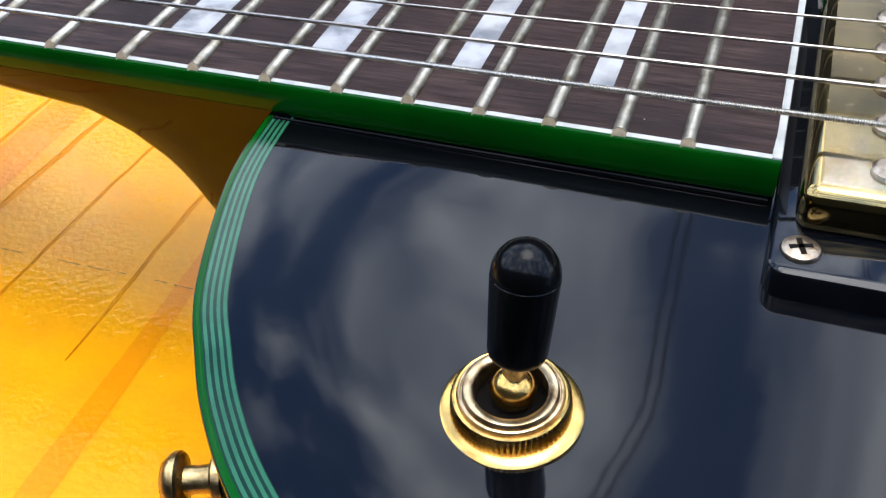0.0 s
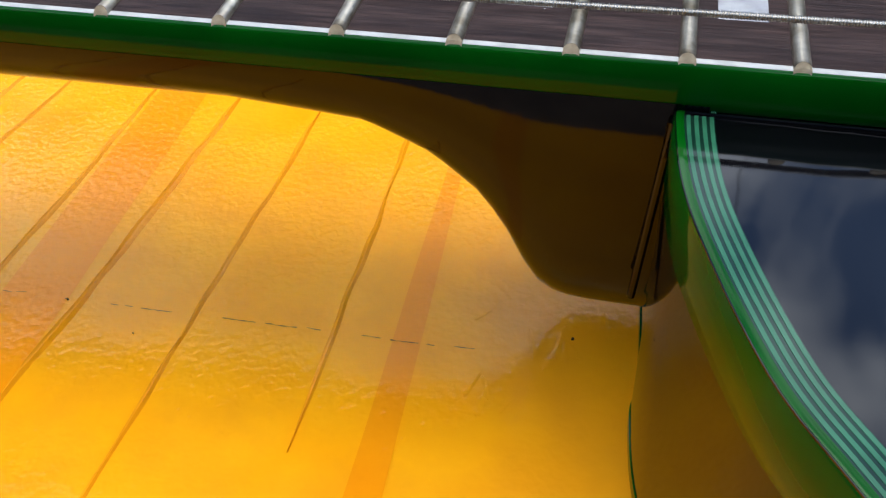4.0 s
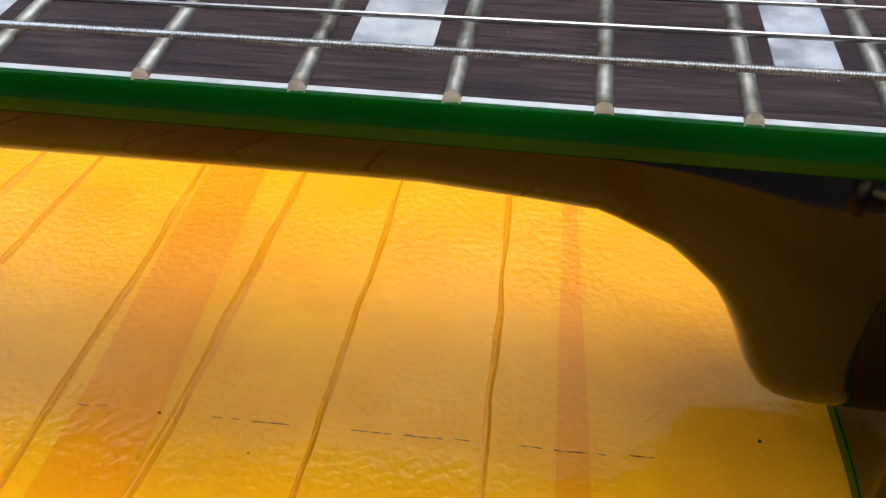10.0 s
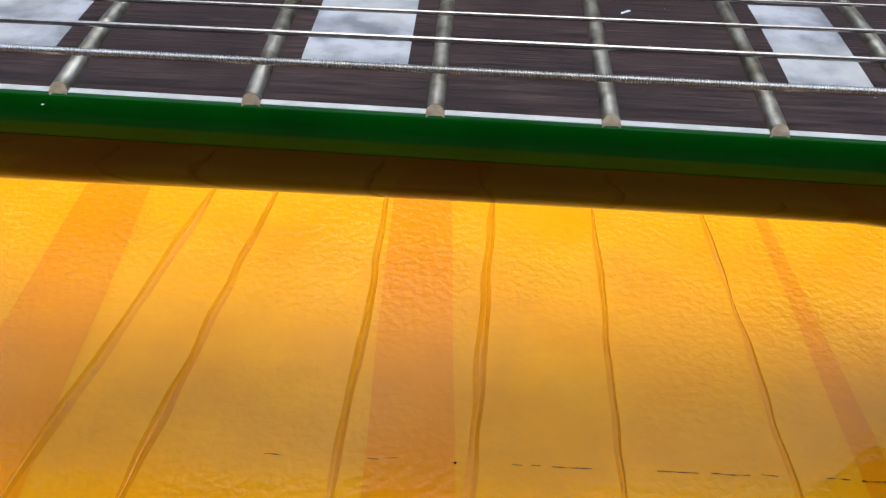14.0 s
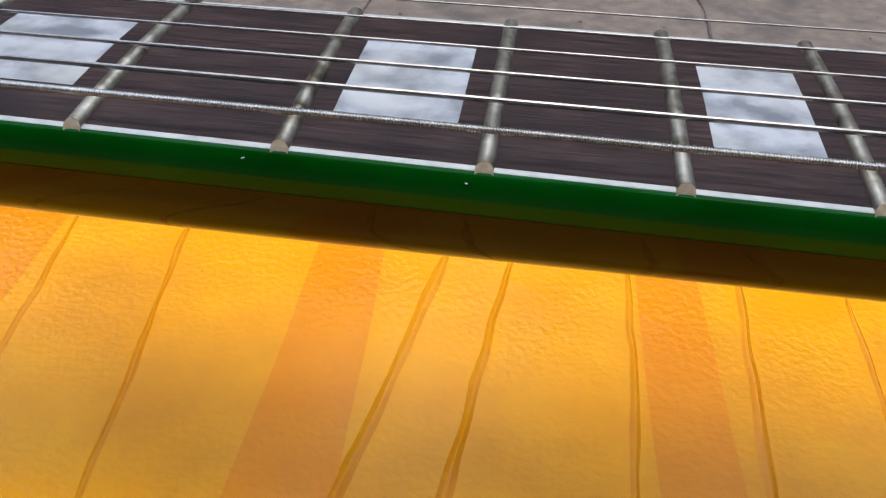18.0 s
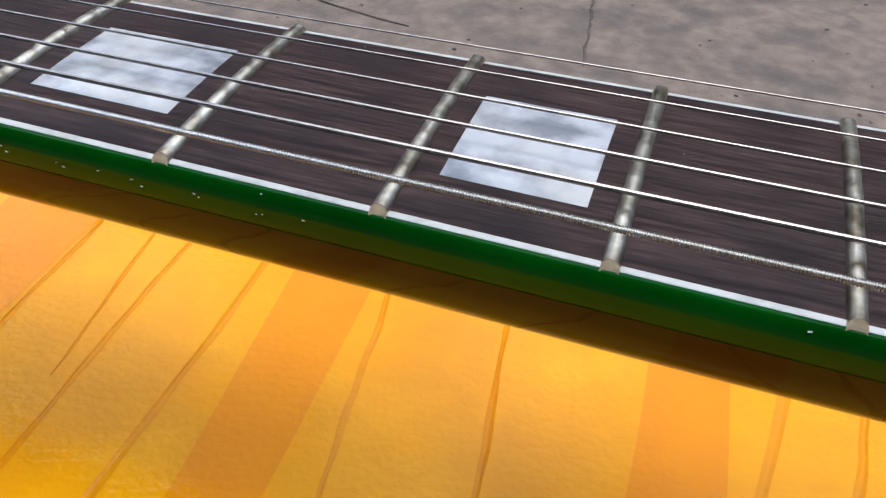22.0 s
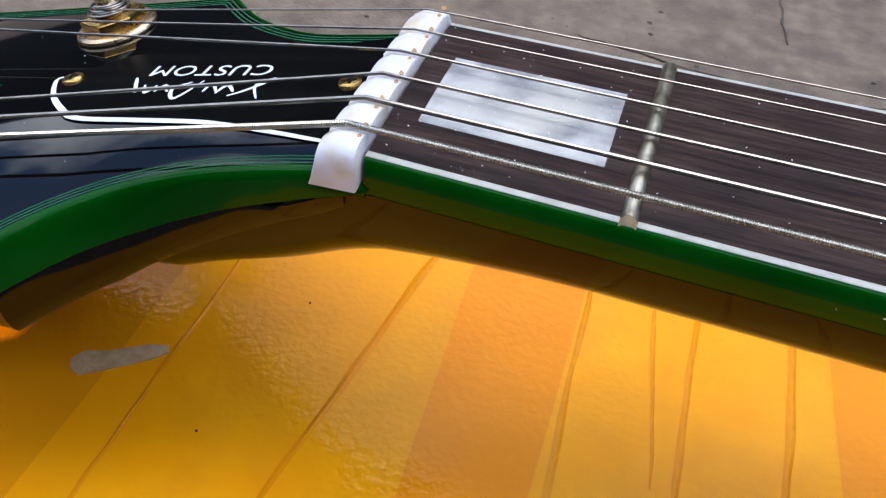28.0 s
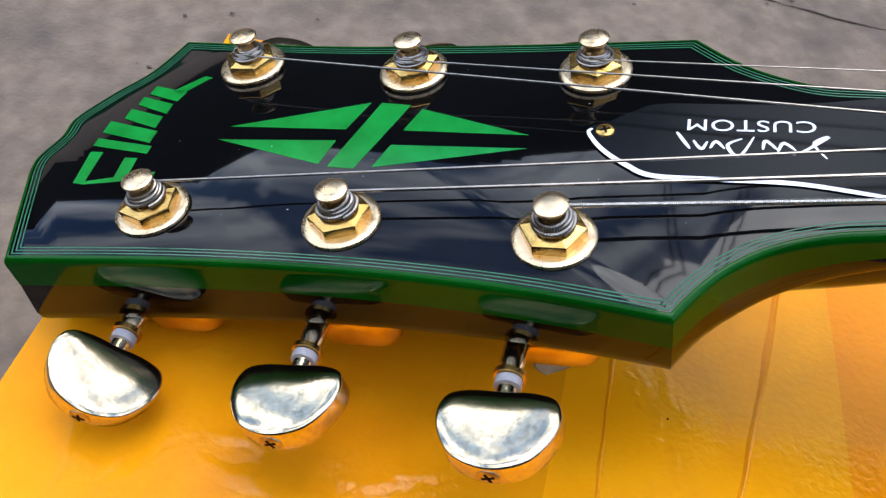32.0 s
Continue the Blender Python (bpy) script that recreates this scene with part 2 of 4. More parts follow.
def sheet(rows, cap=False, closed=False):
    """A skin over rows of points; closed: each row is a ring."""
    bm = bmesh.new()
    vs = [[bm.verts.new(p) for p in r] for r in rows]
    n = len(rows[0])
    for a, b in zip(vs, vs[1:]):
        for i in range(n if closed else n - 1):
            j = (i + 1) % n
            bm.faces.new((a[i], a[j], b[j], b[i]))
    if cap:
        bm.faces.new(vs[0])
        bm.faces.new(vs[-1])
    return bm


def lathe(profile, m=Matrix(), seg=40, knurl=None):
    """A turned solid from (radius, height) pairs; knurl: (first row, last row, count, depth)."""
    rows = []
    for k, (r, h) in enumerate(profile):
        row = []
        for i in range(seg):
            a = 2 * math.pi * i / seg
            rr = r
            if knurl and knurl[0] <= k <= knurl[1]:
                rr = r - knurl[3] * (i % 2)
            row.append(m @ Vector((rr * math.cos(a), rr * math.sin(a), h)))
        rows.append(row)
    return sheet(rows, cap=True, closed=True)


def tube(points, radius, seg=10, radii=None):
    pts = [Vector(p) for p in points]
    rows = []
    up = Vector((0, 0, 1))
    for i, p in enumerate(pts):
        d = (pts[min(i + 1, len(pts) - 1)] - pts[max(i - 1, 0)]).normalized()
        ref = up if abs(d.z) < 0.9 else Vector((0, 1, 0))
        a = d.cross(ref).normalized()
        b = a.cross(d)
        r = radii[i] if radii else radius
        rows.append([p + r * (math.cos(t) * a + math.sin(t) * b) for t in (2 * math.pi * k / seg for k in range(seg))])
    return sheet(rows, cap=True, closed=True)


def box(x0, x1, y0, y1, z0, z1, bevel=0.0, seg=2, m=None):
    bm = bmesh.new()
    bmesh.ops.create_cube(bm, size=1)
    for v in bm.verts:
        v.co = Vector(((x0 + x1) / 2 + v.co.x * (x1 - x0), (y0 + y1) / 2 + v.co.y * (y1 - y0), (z0 + z1) / 2 + v.co.z * (z1 - z0)))
    if bevel:
        bmesh.ops.bevel(bm, geom=bm.edges[:], offset=bevel, segments=seg, profile=0.5, affect="EDGES")
    if m:
        bm.transform(m)
    return bm


def catmull(pts, per=8, closed=False):
    out = []
    n = len(pts)
    last = n if closed else n - 1
    for i in range(last):
        p = [Vector((*pts[(i + k) % n], 0)) if closed else Vector((*pts[min(max(i + k, 0), n - 1)], 0)) for k in (-1, 0, 1, 2)]
        for s in range(per):
            t = s / per
            q = 0.5 * (2 * p[1] + (p[2] - p[0]) * t + (2 * p[0] - 5 * p[1] + 4 * p[2] - p[3]) * t * t + (3 * p[1] - p[0] - 3 * p[2] + p[3]) * t ** 3)
            out.append((q.x, q.y))
    if not closed:
        out.append(tuple(pts[-1]))
    return out


def inset(pts, d):
    """The closed outline moved inwards by d, mitred."""
    n = len(pts)
    area = sum(pts[i][0] * pts[(i + 1) % n][1] - pts[(i + 1) % n][0] * pts[i][1] for i in range(n))
    s = 1 if area > 0 else -1
    out = []
    for i in range(n):
        a, b, c = (Vector(pts[(i + k) % n]) for k in (-1, 0, 1))
        e, f = (b - a).normalized(), (c - b).normalized()
        n1, n2 = Vector((-e.y, e.x)) * s, Vector((-f.y, f.x)) * s
        w = n1 + n2
        w = w / max(w.length_squared / 2, 0.35) if w.length > 1e-6 else n1
        out.append((b.x + w.x * d, b.y + w.y * d))
    return out


def prism(outline, lift, h0, h1):
    """A plate over a closed outline between two heights; lift(x, y, h) places it."""
    return sheet([[lift(x, y, h0) for x, y in outline], [lift(x, y, h1) for x, y in outline]], cap=True, closed=True)


def flat(x, y, h):
    return Vector((x, y, h))


# ---- ground, unseen walls and box ----
GROUND_Z, BOX_Z = -19.0, -7.3
bm = bmesh.new()
bmesh.ops.create_grid(bm, x_segments=60, y_segments=60, size=1)
for v in bm.verts:
    r = max(abs(v.co.x), abs(v.co.y))
    k = 120 * r if r < 0.9 else 120 * 0.9 + (r - 0.9) * 30000
    d = Vector((v.co.x, v.co.y, 0)) / max(r, 1e-6)
    v.co = Vector((d.x * k + 20, d.y * k + 20, GROUND_Z + 0.12 * noise.noise(Vector((d.x * k, d.y * k, 0)) * 0.09)))
CONCRETE = shader("weathered_concrete", (0.122, 0.086, 0.058), (0.195, 0.142, 0.100), 85, rough=0.85, bump=0.6, bump_scale=420, detail=9,
                  contrast=(0.3, 0.7), third=(0.080, 0.060, 0.045), third_scale=34)
CONCRETE.node_tree.nodes["Bump"].inputs["Distance"].default_value = 0.002
ground = tagged(part("ground", bm, CONCRETE), "grey weathered concrete ground with cracks and pits", "ground", kind="structure")
random.seed(4)


def crack(pts, w):
    path = catmull(pts, 10)
    pts3 = []
    for i, (x, y) in enumerate(path):
        pts3.append((x + random.uniform(-0.1, 0.1), y + random.uniform(-0.1, 0.1), GROUND_Z + 0.05))
    return tube(pts3, w, 6, [w * random.uniform(0.4, 1.3) for _ in pts3])


CRACK = shader("crack_shadow", (0.062, 0.047, 0.036), (0.11, 0.085, 0.064), 300, rough=0.95)
for pts, w in (([(33.6, 30), (33.05, 46.4), (32.9, 57.9), (31, 80)], 0.11), ([(-2, 36), (10, 34.5), (22, 36), (40, 33)], 0.045),
               ([(9.6, 40), (8.8, 47.1), (8.4, 50.2), (9, 62), (6, 80)], 0.08), ([(-40, 40), (-20, 44), (-2, 41)], 0.05)):
    part("crack", crack(pts, w), CRACK, ground)
bm = bmesh.new()
for _ in range(420):
    x, y, r = random.uniform(-40, 60), random.uniform(16, 75), random.uniform(0.02, 0.12)
    bmesh.ops.create_icosphere(bm, subdivisions=1, radius=r, matrix=Matrix.Translation((x, y, GROUND_Z + 0.1)) @ Matrix.Diagonal((1.5, 1, 0.5, 1)))
tagged(part("grit", bm, CRACK), "dark grit and pits scattered over the concrete", "grit", kind="stuff")

WALL = shader("dark_rendered_wall", (0.010, 0.011, 0.010), (0.018, 0.019, 0.017), 2, rough=0.9, bump=0.4, bump_scale=40, third=(0.010, 0.013, 0.008), third_scale=0.6)
# the low near wall is added, unseen, to darken reflections in the black lacquer
for name, at in (("wall_far", (-1300, 900, 480, 510, GROUND_Z, 368)), ("wall_end", (-1330, -1300, -900, 510, GROUND_Z, 368)), ("unseen_wall_near", (-1300, 900, -62, -40, GROUND_Z, 32))):
    tagged(part(name, box(*at, 2.0, 1), WALL), "plain dark weathered wall out of view, there for its dark reflection", "wall", kind="structure")

CABLE = shader("black_cable", (0.012, 0.012, 0.013), (0.02, 0.02, 0.02), 40, rough=0.6)
for x in (24.0, 28.5, 118.0):
    line = catmull([(495, 369), (215, 300), (50, 190), (-50, 34)], 10)
    cable = part("overhead_cable", tube([(x, y, z) for y, z in line], 0.6, 8), CABLE)
    tagged(cable, "thin black overhead cable strung from the yard wall", "cable", group="overhead cables")

BX0, BX1, BY0, BY1 = -17.3, 96.0, -11.5, 7.6
carton = thing("cardboard_box", 0, 0, 0, "long cardboard box wrapped in glossy yellow packing tape", "box")
part("carton", box(BX0 + 0.1, BX1, BY0, BY1, GROUND_Z, BOX_Z - 0.10, 0.5, 3), CARD, carton, "brown cardboard body")


def swell(x, y):
    return 0.05 * noise.noise(Vector((x * 0.22, y * 0.10, 3))) + 0.02 * noise.noise(Vector((x * 0.7, y * 0.35, 8)))


def strip(x0, x1, level, wob=0.08, seed=0.0, y0=BY0 + 0.3, y1=BY1 - 0.3, nx=14, ny=60, slant=(0.0, 0.0)):
    rows = []
    for j in range(ny + 1):
        y = y0 + (y1 - y0) * j / ny
        row = []
        for i in range(nx + 1):
            f = i / nx
            x = x0 + slant[0] * y + (x1 + slant[1] * y - x0 - slant[0] * y) * f + wob * noise.noise(Vector((seed, y * 0.25, f * 0.5)))
            row.append(Vector((x, y, BOX_Z - 0.03 + swell(x, y) + level)))
        rows.append(row)
    return sheet(rows)


for k, (x0, x1) in enumerate(((-17.2, -4.4), (-5.6, 2.95), (0.9, 10.5), (8.6, 18.45), (16.5, 25.8), (24.2, 33.6), (33.1, 42.5), (41, 50.5), (49, 58.5), (57, 66.5), (65, 74.5), (73, 82.5), (81, 95.8))):
    part("tape_strip", strip(x0, x1, 0.006 * (k % 2) + 0.004, seed=k * 3.1), TAPE if k else AMBER, carton, "" if k else "deep amber tape in several layers")
for k, (x0, s0, x1, s1) in enumerate(((0.66, -0.06, 3.06, -0.015), (8.66, -0.077, 10.42, -0.034), (16.7, -0.02, 18.55, -0.065), (24.3, -0.026, 25.85, -0.046), (33.05, -0.027, 33.57, -0.059), (41, 0, 42.5, 0))):
    part("tape_overlap", strip(x0, x1, 0.022, seed=k * 3.1, nx=6, wob=0.05, slant=(s0, s1)), OVERLAP, carton, "darker orange band where tape overlaps")


def wrinkle(x0, x1, y0, y1, w, h, seed):
    rows = []
    n = 70
    for j in range(n + 1):
        f = j / n
        y = y0 + (y1 - y0) * f
        xc = x0 + (x1 - x0) * f + 0.09 * noise.noise(Vector((seed, y * 0.22, 0))) + 0.05 * noise.noise(Vector((seed, y * 0.9, 5)))
        ww = 0.95 * w * (0.65 + 0.5 * noise.noise(Vector((seed + 9, y * 0.5, 0)))) * min(1, 8 * f, 8 * (1 - f)) + 0.004
        hh = h * (0.8 + 0.6 * noise.noise(Vector((seed + 19, y * 0.6, 0))))
        z = BOX_Z - 0.03 + 0.018 + swell(xc, y)
        rows.append([Vector((xc + a * ww, y, z + 0.75 * b * max(hh, 0.005))) for a, b in ((-1.5, -0.3), (-0.8, 0.25), (-0.2, 0.9), (0.25, 1), (0.7, 0.4), (1.4, -0.3))])
    return sheet(rows)


for k, (x0, x1, y0, y1, w, h) in enumerate((
        (-4.5, -4.6, -9, 7.4, 0.05, 0.03), (-2.07, -0.03, -8, 7.4, 0.09, 0.05), (3.7, 3.0, -8, 7.4, 0.07, 0.04), (5.2, 4.2, -0.6, 7, 0.05, 0.03), (5.8, 5.5, -8, 7.4, 0.08, 0.04),
        (7.6, 7.6, -8, 7.4, 0.09, 0.05), (12.45, 10.25, -9, 7.4, 0.07, 0.04), (15.3, 13.0, -9, 7.4, 0.08, 0.05), (17.75, 19.85, -9, 7.4, 0.13, 0.07),
        (19.9, 21.3, -9, 7.4, 0.11, 0.06), (23.8, 24.0, -9, 7.4, 0.09, 0.05), (25.9, 26.6, -9, 7.4, 0.11, 0.06), (28.75, 29.0, -9, 7.4, 0.06, 0.05),
        (31.95, 31.6, -4.6, 7.4, 0.07, 0.05))):
    part("tape_wrinkle", wrinkle(x0, x1, y0, y1, w, h, k * 7.7), FOLD, carton)
for k in range(12):
    x, y = 34.6 + 2.8 * ((k * 0.618) % 1), -0.8 - 3.6 * ((k * 0.381) % 1) * (0.4 + 0.6 * ((k * 0.27) % 1))
    part("tape_wrinkle", wrinkle(x, x + 0.3 - 0.6 * ((k * 0.45) % 1), y, y + 0.35 + 0.5 * ((k * 0.73) % 1), 0.07, 0.006, 200 + k * 7.7), TAPE, carton)


def ridge(a, b, w, h, seed):
    """A narrow lifted fold in the tape from a to b."""
    (xa, ya), (xb, yb) = a, b
    n = 40
    d = Vector((xb - xa, yb - ya)).normalized()
    rows = []
    for j in range(n + 1):
        f = j / n
        o = 0.16 * noise.noise(Vector((seed, f * 3, 0))) + 0.05 * noise.noise(Vector((seed, f * 11, 4)))
        x, y = xa + (xb - xa) * f - d.y * o, ya + (yb - ya) * f + d.x * o
        k = math.sin(math.pi * f) ** 0.6 * (0.75 + 0.5 * noise.noise(Vector((seed + 3, f * 5, 0))))
        z = BOX_Z - 0.012 + swell(x, y)
        rows.append([Vector((x - d.y * u * 1.8 * w * (0.4 + k), y + d.x * u * 1.8 * w * (0.4 + k), z + 0.5 * h * k * v)) for u, v in ((-1, -0.2), (-0.6, 0.2), (-0.25, 0.8), (0.05, 1), (0.3, 0.75), (0.65, 0.2), (1, -0.2))])
    return sheet(rows)


for k, (a, b, w, h) in enumerate((
        ((-12.6, -6.0), (-9.6, -6.25), 0.16, 0.10), ((-9.3, -5.7), (-7.6, -4.8), 0.14, 0.08), ((-12.7, -5.3), (-10.9, -5.5), 0.10, 0.05), ((-10.9, -3.75), (-9.6, -3.3), 0.10, 0.06),
        ((-14.2, -3.75), (-12.8, -3.35), 0.08, 0.05), ((-11.9, -6.9), (-9.0, -7.3), 0.14, 0.08), ((-15.6, -4.4), (-15.0, -7.4), 0.10, 0.05), ((-13.8, -4.6), (-14.3, -7.0), 0.12, 0.05),
        ((-7.7, -2.2), (-8.3, -6.5), 0.05, 0.03), ((-9.4, -1.6), (-9.9, -2.6), 0.06, 0.03), ((-3.6, -0.7), (-3.0, -2.1), 0.10, 0.035), ((-3.95, -1.0), (-3.7, -2.3), 0.08, 0.03),
        ((-4.2, -1.2), (-3.9, -2.0), 0.07, 0.025), ((-3.4, -2.3), (-3.3, -3.3), 0.08, 0.03), ((-2.9, -1.7), (-2.85, -2.6), 0.07, 0.025), ((-3.05, -2.9), (-2.7, -4.4), 0.07, 0.02))):
    part("tape_wrinkle", ridge(a, b, w, h, 31.7 + 5.3 * k), TAPE if k > 9 else AMBER, carton)
for x0, x1, dy in ((22.6, 22.95, 0.02), (24.42, 24.62, 0), (24.72, 24.95, 0.02), (25.9, 25.99, 0), (26.95, 27.12, 0), (27.28, 27.45, 0.02), (27.65, 28.35, 0), (29.48, 30.2, 0), (30.42, 31.1, 0), (31.3, 31.6, 0.02),
                   (32.45, 32.85, 0.02), (33.05, 33.62, 0), (33.8, 33.95, 0), (34.35, 34.75, 0.02)):
    y = -1.8 + 0.019 * (x0 - 24.4) + dy
    n = int((x1 - x0) / 0.03)
    rows = []
    for i in range(n + 1):
        x = x0 + (x1 - x0) * i / n
        yy = y + 0.03 * noise.noise(Vector((x * 2.1, 2, 0))) + 0.008 * noise.noise(Vector((x * 14, 5, 0)))
        w = 0.004 + 0.012 * max(0.0, 0.35 + noise.noise(Vector((x * 7, 9, 0))))
        rows.append([Vector((x, yy + a, BOX_Z + 0.010 + swell(x, yy))) for a in (-w, w)])
    part("ink_dash", sheet(rows), INK, carton, "broken thin black printed line")
random.seed(8)
for x, y, r in ((25.95, -1.78, 0.03), (27.82, -2.43, 0.016), (36.6, -0.95, 0.05), (-2.57, 1.46, 0.03), (-3.2, -2.33, 0.035)):
    part("dirt_speck", lathe([(r * 0.7, BOX_Z + swell(x, y) - 0.02), (r * 0.5, BOX_Z + swell(x, y) + 0.02)], Matrix.Translation((x, y, 0)), 7), INK, carton)
scrap = [(-6.35, -1.42), (-6.25, -1.62), (-6.0, -1.72), (-5.3, -1.22), (-4.85, -0.85), (-4.65, -0.6), (-4.75, -0.44), (-5.1, -0.55), (-5.8, -1.0), (-6.2, -1.15)]
part("paper_scrap", prism([(x, y - 0.25) for x, y in scrap], flat, BOX_Z - 0.05, BOX_Z + 0.02), LABEL, carton, "torn greyish paper scrap under the tape")

# ---- guitar ----
guitar = thing("electric_guitar", 0, 0, 0, "black electric guitar with green binding lying on taped box", "guitar")
SCALE = 62.8


def fret_x(n):
    return SCALE * (1 - 2 ** (-n / 12))


def bass(x):
    return -(2.15 + 0.0157 * x)


def treble(x):
    return 1.64 + 0.029 * x


def crown(x, y):
    c, hw = (bass(x) + treble(x)) / 2, (treble(x) - bass(x)) / 2
    return 0.09 * (1 - ((y - c) / hw) ** 2)


BOARD_T, BOARD_END, BIND = 0.62, 46.53, 0.15

# body
half = [(37.9, -2.0), (37.82, -3.0), (38.05, -4.7), (38.8, -6.88), (39.48, -8.03), (40.19, -8.98), (41.2, -9.95), (43, -11.2), (46, -12.3), (49, -12.5), (53, -11.6),
        (57, -10.5), (60, -10.2), (64, -11.2), (69, -13.8), (74, -15.4), (78, -15.4), (81.5, -12.8), (83.2, -8), (83.6, 0), (83.2, 8), (81.5, 12.8), (78, 15.4), (74, 15.4),
        (69, 13.8), (64, 11.2), (60, 10.2), (56, 10.5), (51, 11.3), (46, 11.0), (42.8, 9.4), (41.8, 7.7), (43.2, 6.4), (46, 5.4), (47.3, 4.3), (46.8, 3.2), (44, 2.7), (40, 2.4), (38, 2.2)]
outline = catmull(half, 8, closed=True)
BACK_Z = -7.22


def rim(x, y):
    """Height of the gently arched top."""
    return -0.69 - 0.27 * min(max((abs(y) - 2.3) / 7.4, 0), 1.4) ** 1.15


def top_z(x, y, d=0.0):
    """The carved top: high along the strings, dished towards the bouts, up again at the rim."""
    f = min(max(d, 0) / 4.5, 1)
    g = min(max((abs(y) - 2.6) / 5.0, 0), 1)
    inner = -0.67 - 0.46 * g * (2 - g)
    return rim(x, y) + (inner - rim(x, y)) * f * f * (3 - 2 * f)


def top_ring(d, lift=0.0):
    return [Vector((x, y, top_z(x, y, d) + lift)) for x, y in inset(outline, d)]


def edge_gap(x, y):
    return min((x - a) ** 2 + (y - b) ** 2 for a, b in outline) ** 0.5


def inside(x, y, poly):
    hit = False
    for (x0, y0), (x1, y1) in zip(poly, poly[1:] + poly[:1]):
        if (y0 > y) != (y1 > y) and x < x0 + (y - y0) * (x1 - x0) / (y1 - y0):
            hit = not hit
    return hit


rows = [[Vector((x, y, BACK_Z + 0.35)) for x, y in outline], [Vector((x, y, rim(x, y) - 0.9)) for x, y in inset(outline, 0.004)]]
rows.append(top_ring(0.004))
bm = sheet(rows, closed=True)
ring_in = inset(outline, 0.9)
spots = [(36 + 0.8 * i, -16 + 0.8 * j) for i in range(61) for j in range(41)]
spots = [p for p in spots if inside(*p, ring_in)]
for d in (0.15, 0.3, 0.5):
    spots += inset(outline, d)
edge0 = inset(outline, 0.004)
loop = [Vector(p) for p in edge0]
found = delaunay_2d_cdt(loop + [Vector(p) for p in spots], [(i, (i + 1) % len(loop)) for i in range(len(loop))], [], 1, 1e-5)
tops = [bm.verts.new((p.x, p.y, top_z(p.x, p.y, edge_gap(p.x, p.y) if i >= len(loop) else 0))) for i, p in enumerate(found[0])]
for f in found[2]:
    bm.faces.new([tops[i] for i in f])
bmesh.ops.remove_doubles(bm, verts=bm.verts[:], dist=1e-4)
part("body", bm, BLACK, guitar, "glossy black carved body")
part("body_back", sheet([[Vector((x, y, BACK_Z)) for x, y in inset(outline, 0.3)], [Vector((x, y, BACK_Z + 0.06)) for x, y in inset(outline, 0.06)], [Vector((x, y, BACK_Z + 0.35)) for x, y in outline]], cap=True, closed=True), BLACK, guitar)


def band(o_in, zs):
    return sheet([[Vector((x, y, z(x, y))) for x, y in o] for o, z in zip(o_in, zs)], closed=True)


out1 = inset(outline, -0.012)
rows = [[Vector((x, y, rim(*outline[i]) - 1.1)) for i, (x, y) in enumerate(outline)], [Vector((x, y, rim(*outline[i]) - 1.08)) for i, (x, y) in enumerate(out1)],
        [Vector((x, y, rim(*outline[i]) - 0.06)) for i, (x, y) in enumerate(out1)],
        [Vector((x, y, rim(x, y) + 0.004)) for i, (x, y) in enumerate(inset(outline, 0.02))],
        [Vector((x, y, rim(x, y) + 0.012)) for i, (x, y) in enumerate(inset(outline, 0.08))],
        [Vector((x, y, rim(x, y) + 0.008)) for i, (x, y) in enumerate(inset(outline, 0.12))],
        [Vector((x, y, rim(x, y) - 0.05)) for i, (x, y) in enumerate(inset(outline, 0.12))]]
part("body_binding", sheet(rows, closed=True), GREEN, guitar, "thick green body edge binding")
part("purfling_bed", sheet([top_ring(0.115, -0.01), top_ring(0.118, 0.004), top_ring(0.51, 0.004), top_ring(0.513, -0.01)], closed=True), BED, guitar, "dark green band between the purfling lines")
for d in (0.175, 0.275, 0.375, 0.47):
    rows = [top_ring(d - 0.029, -0.01), top_ring(d - 0.026, 0.009), top_ring(d + 0.026, 0.009), top_ring(d + 0.029, -0.01)]
    part("purfling_line", sheet(rows, closed=True), LINE, guitar, "thin pale green purfling line")
rows = [[Vector((x, y, BACK_Z + h)) for x, y in inset(outline, d)] for d, h in ((0.1, 0.02), (-0.02, 0.1), (-0.02, 0.36), (0.05, 0.4))]
part("back_binding", sheet(rows, closed=True), GREEN, guitar, "thin green binding round the back edge")

# neck with heel and volute
HEAD_C, HEAD_M = -0.1865, 0.2637
HEAD_F = 1 / math.sqrt(1 + HEAD_M ** 2)
HEAD_T = 1.6


HEAD_TAPER = 0.04


def head_at(x, y, h):
    """A place on the tilted headstock: x, y on its face, h above it along its normal."""
    return Vector((x - HEAD_M * HEAD_F * h, y, HEAD_C + HEAD_M * x + HEAD_F * h))


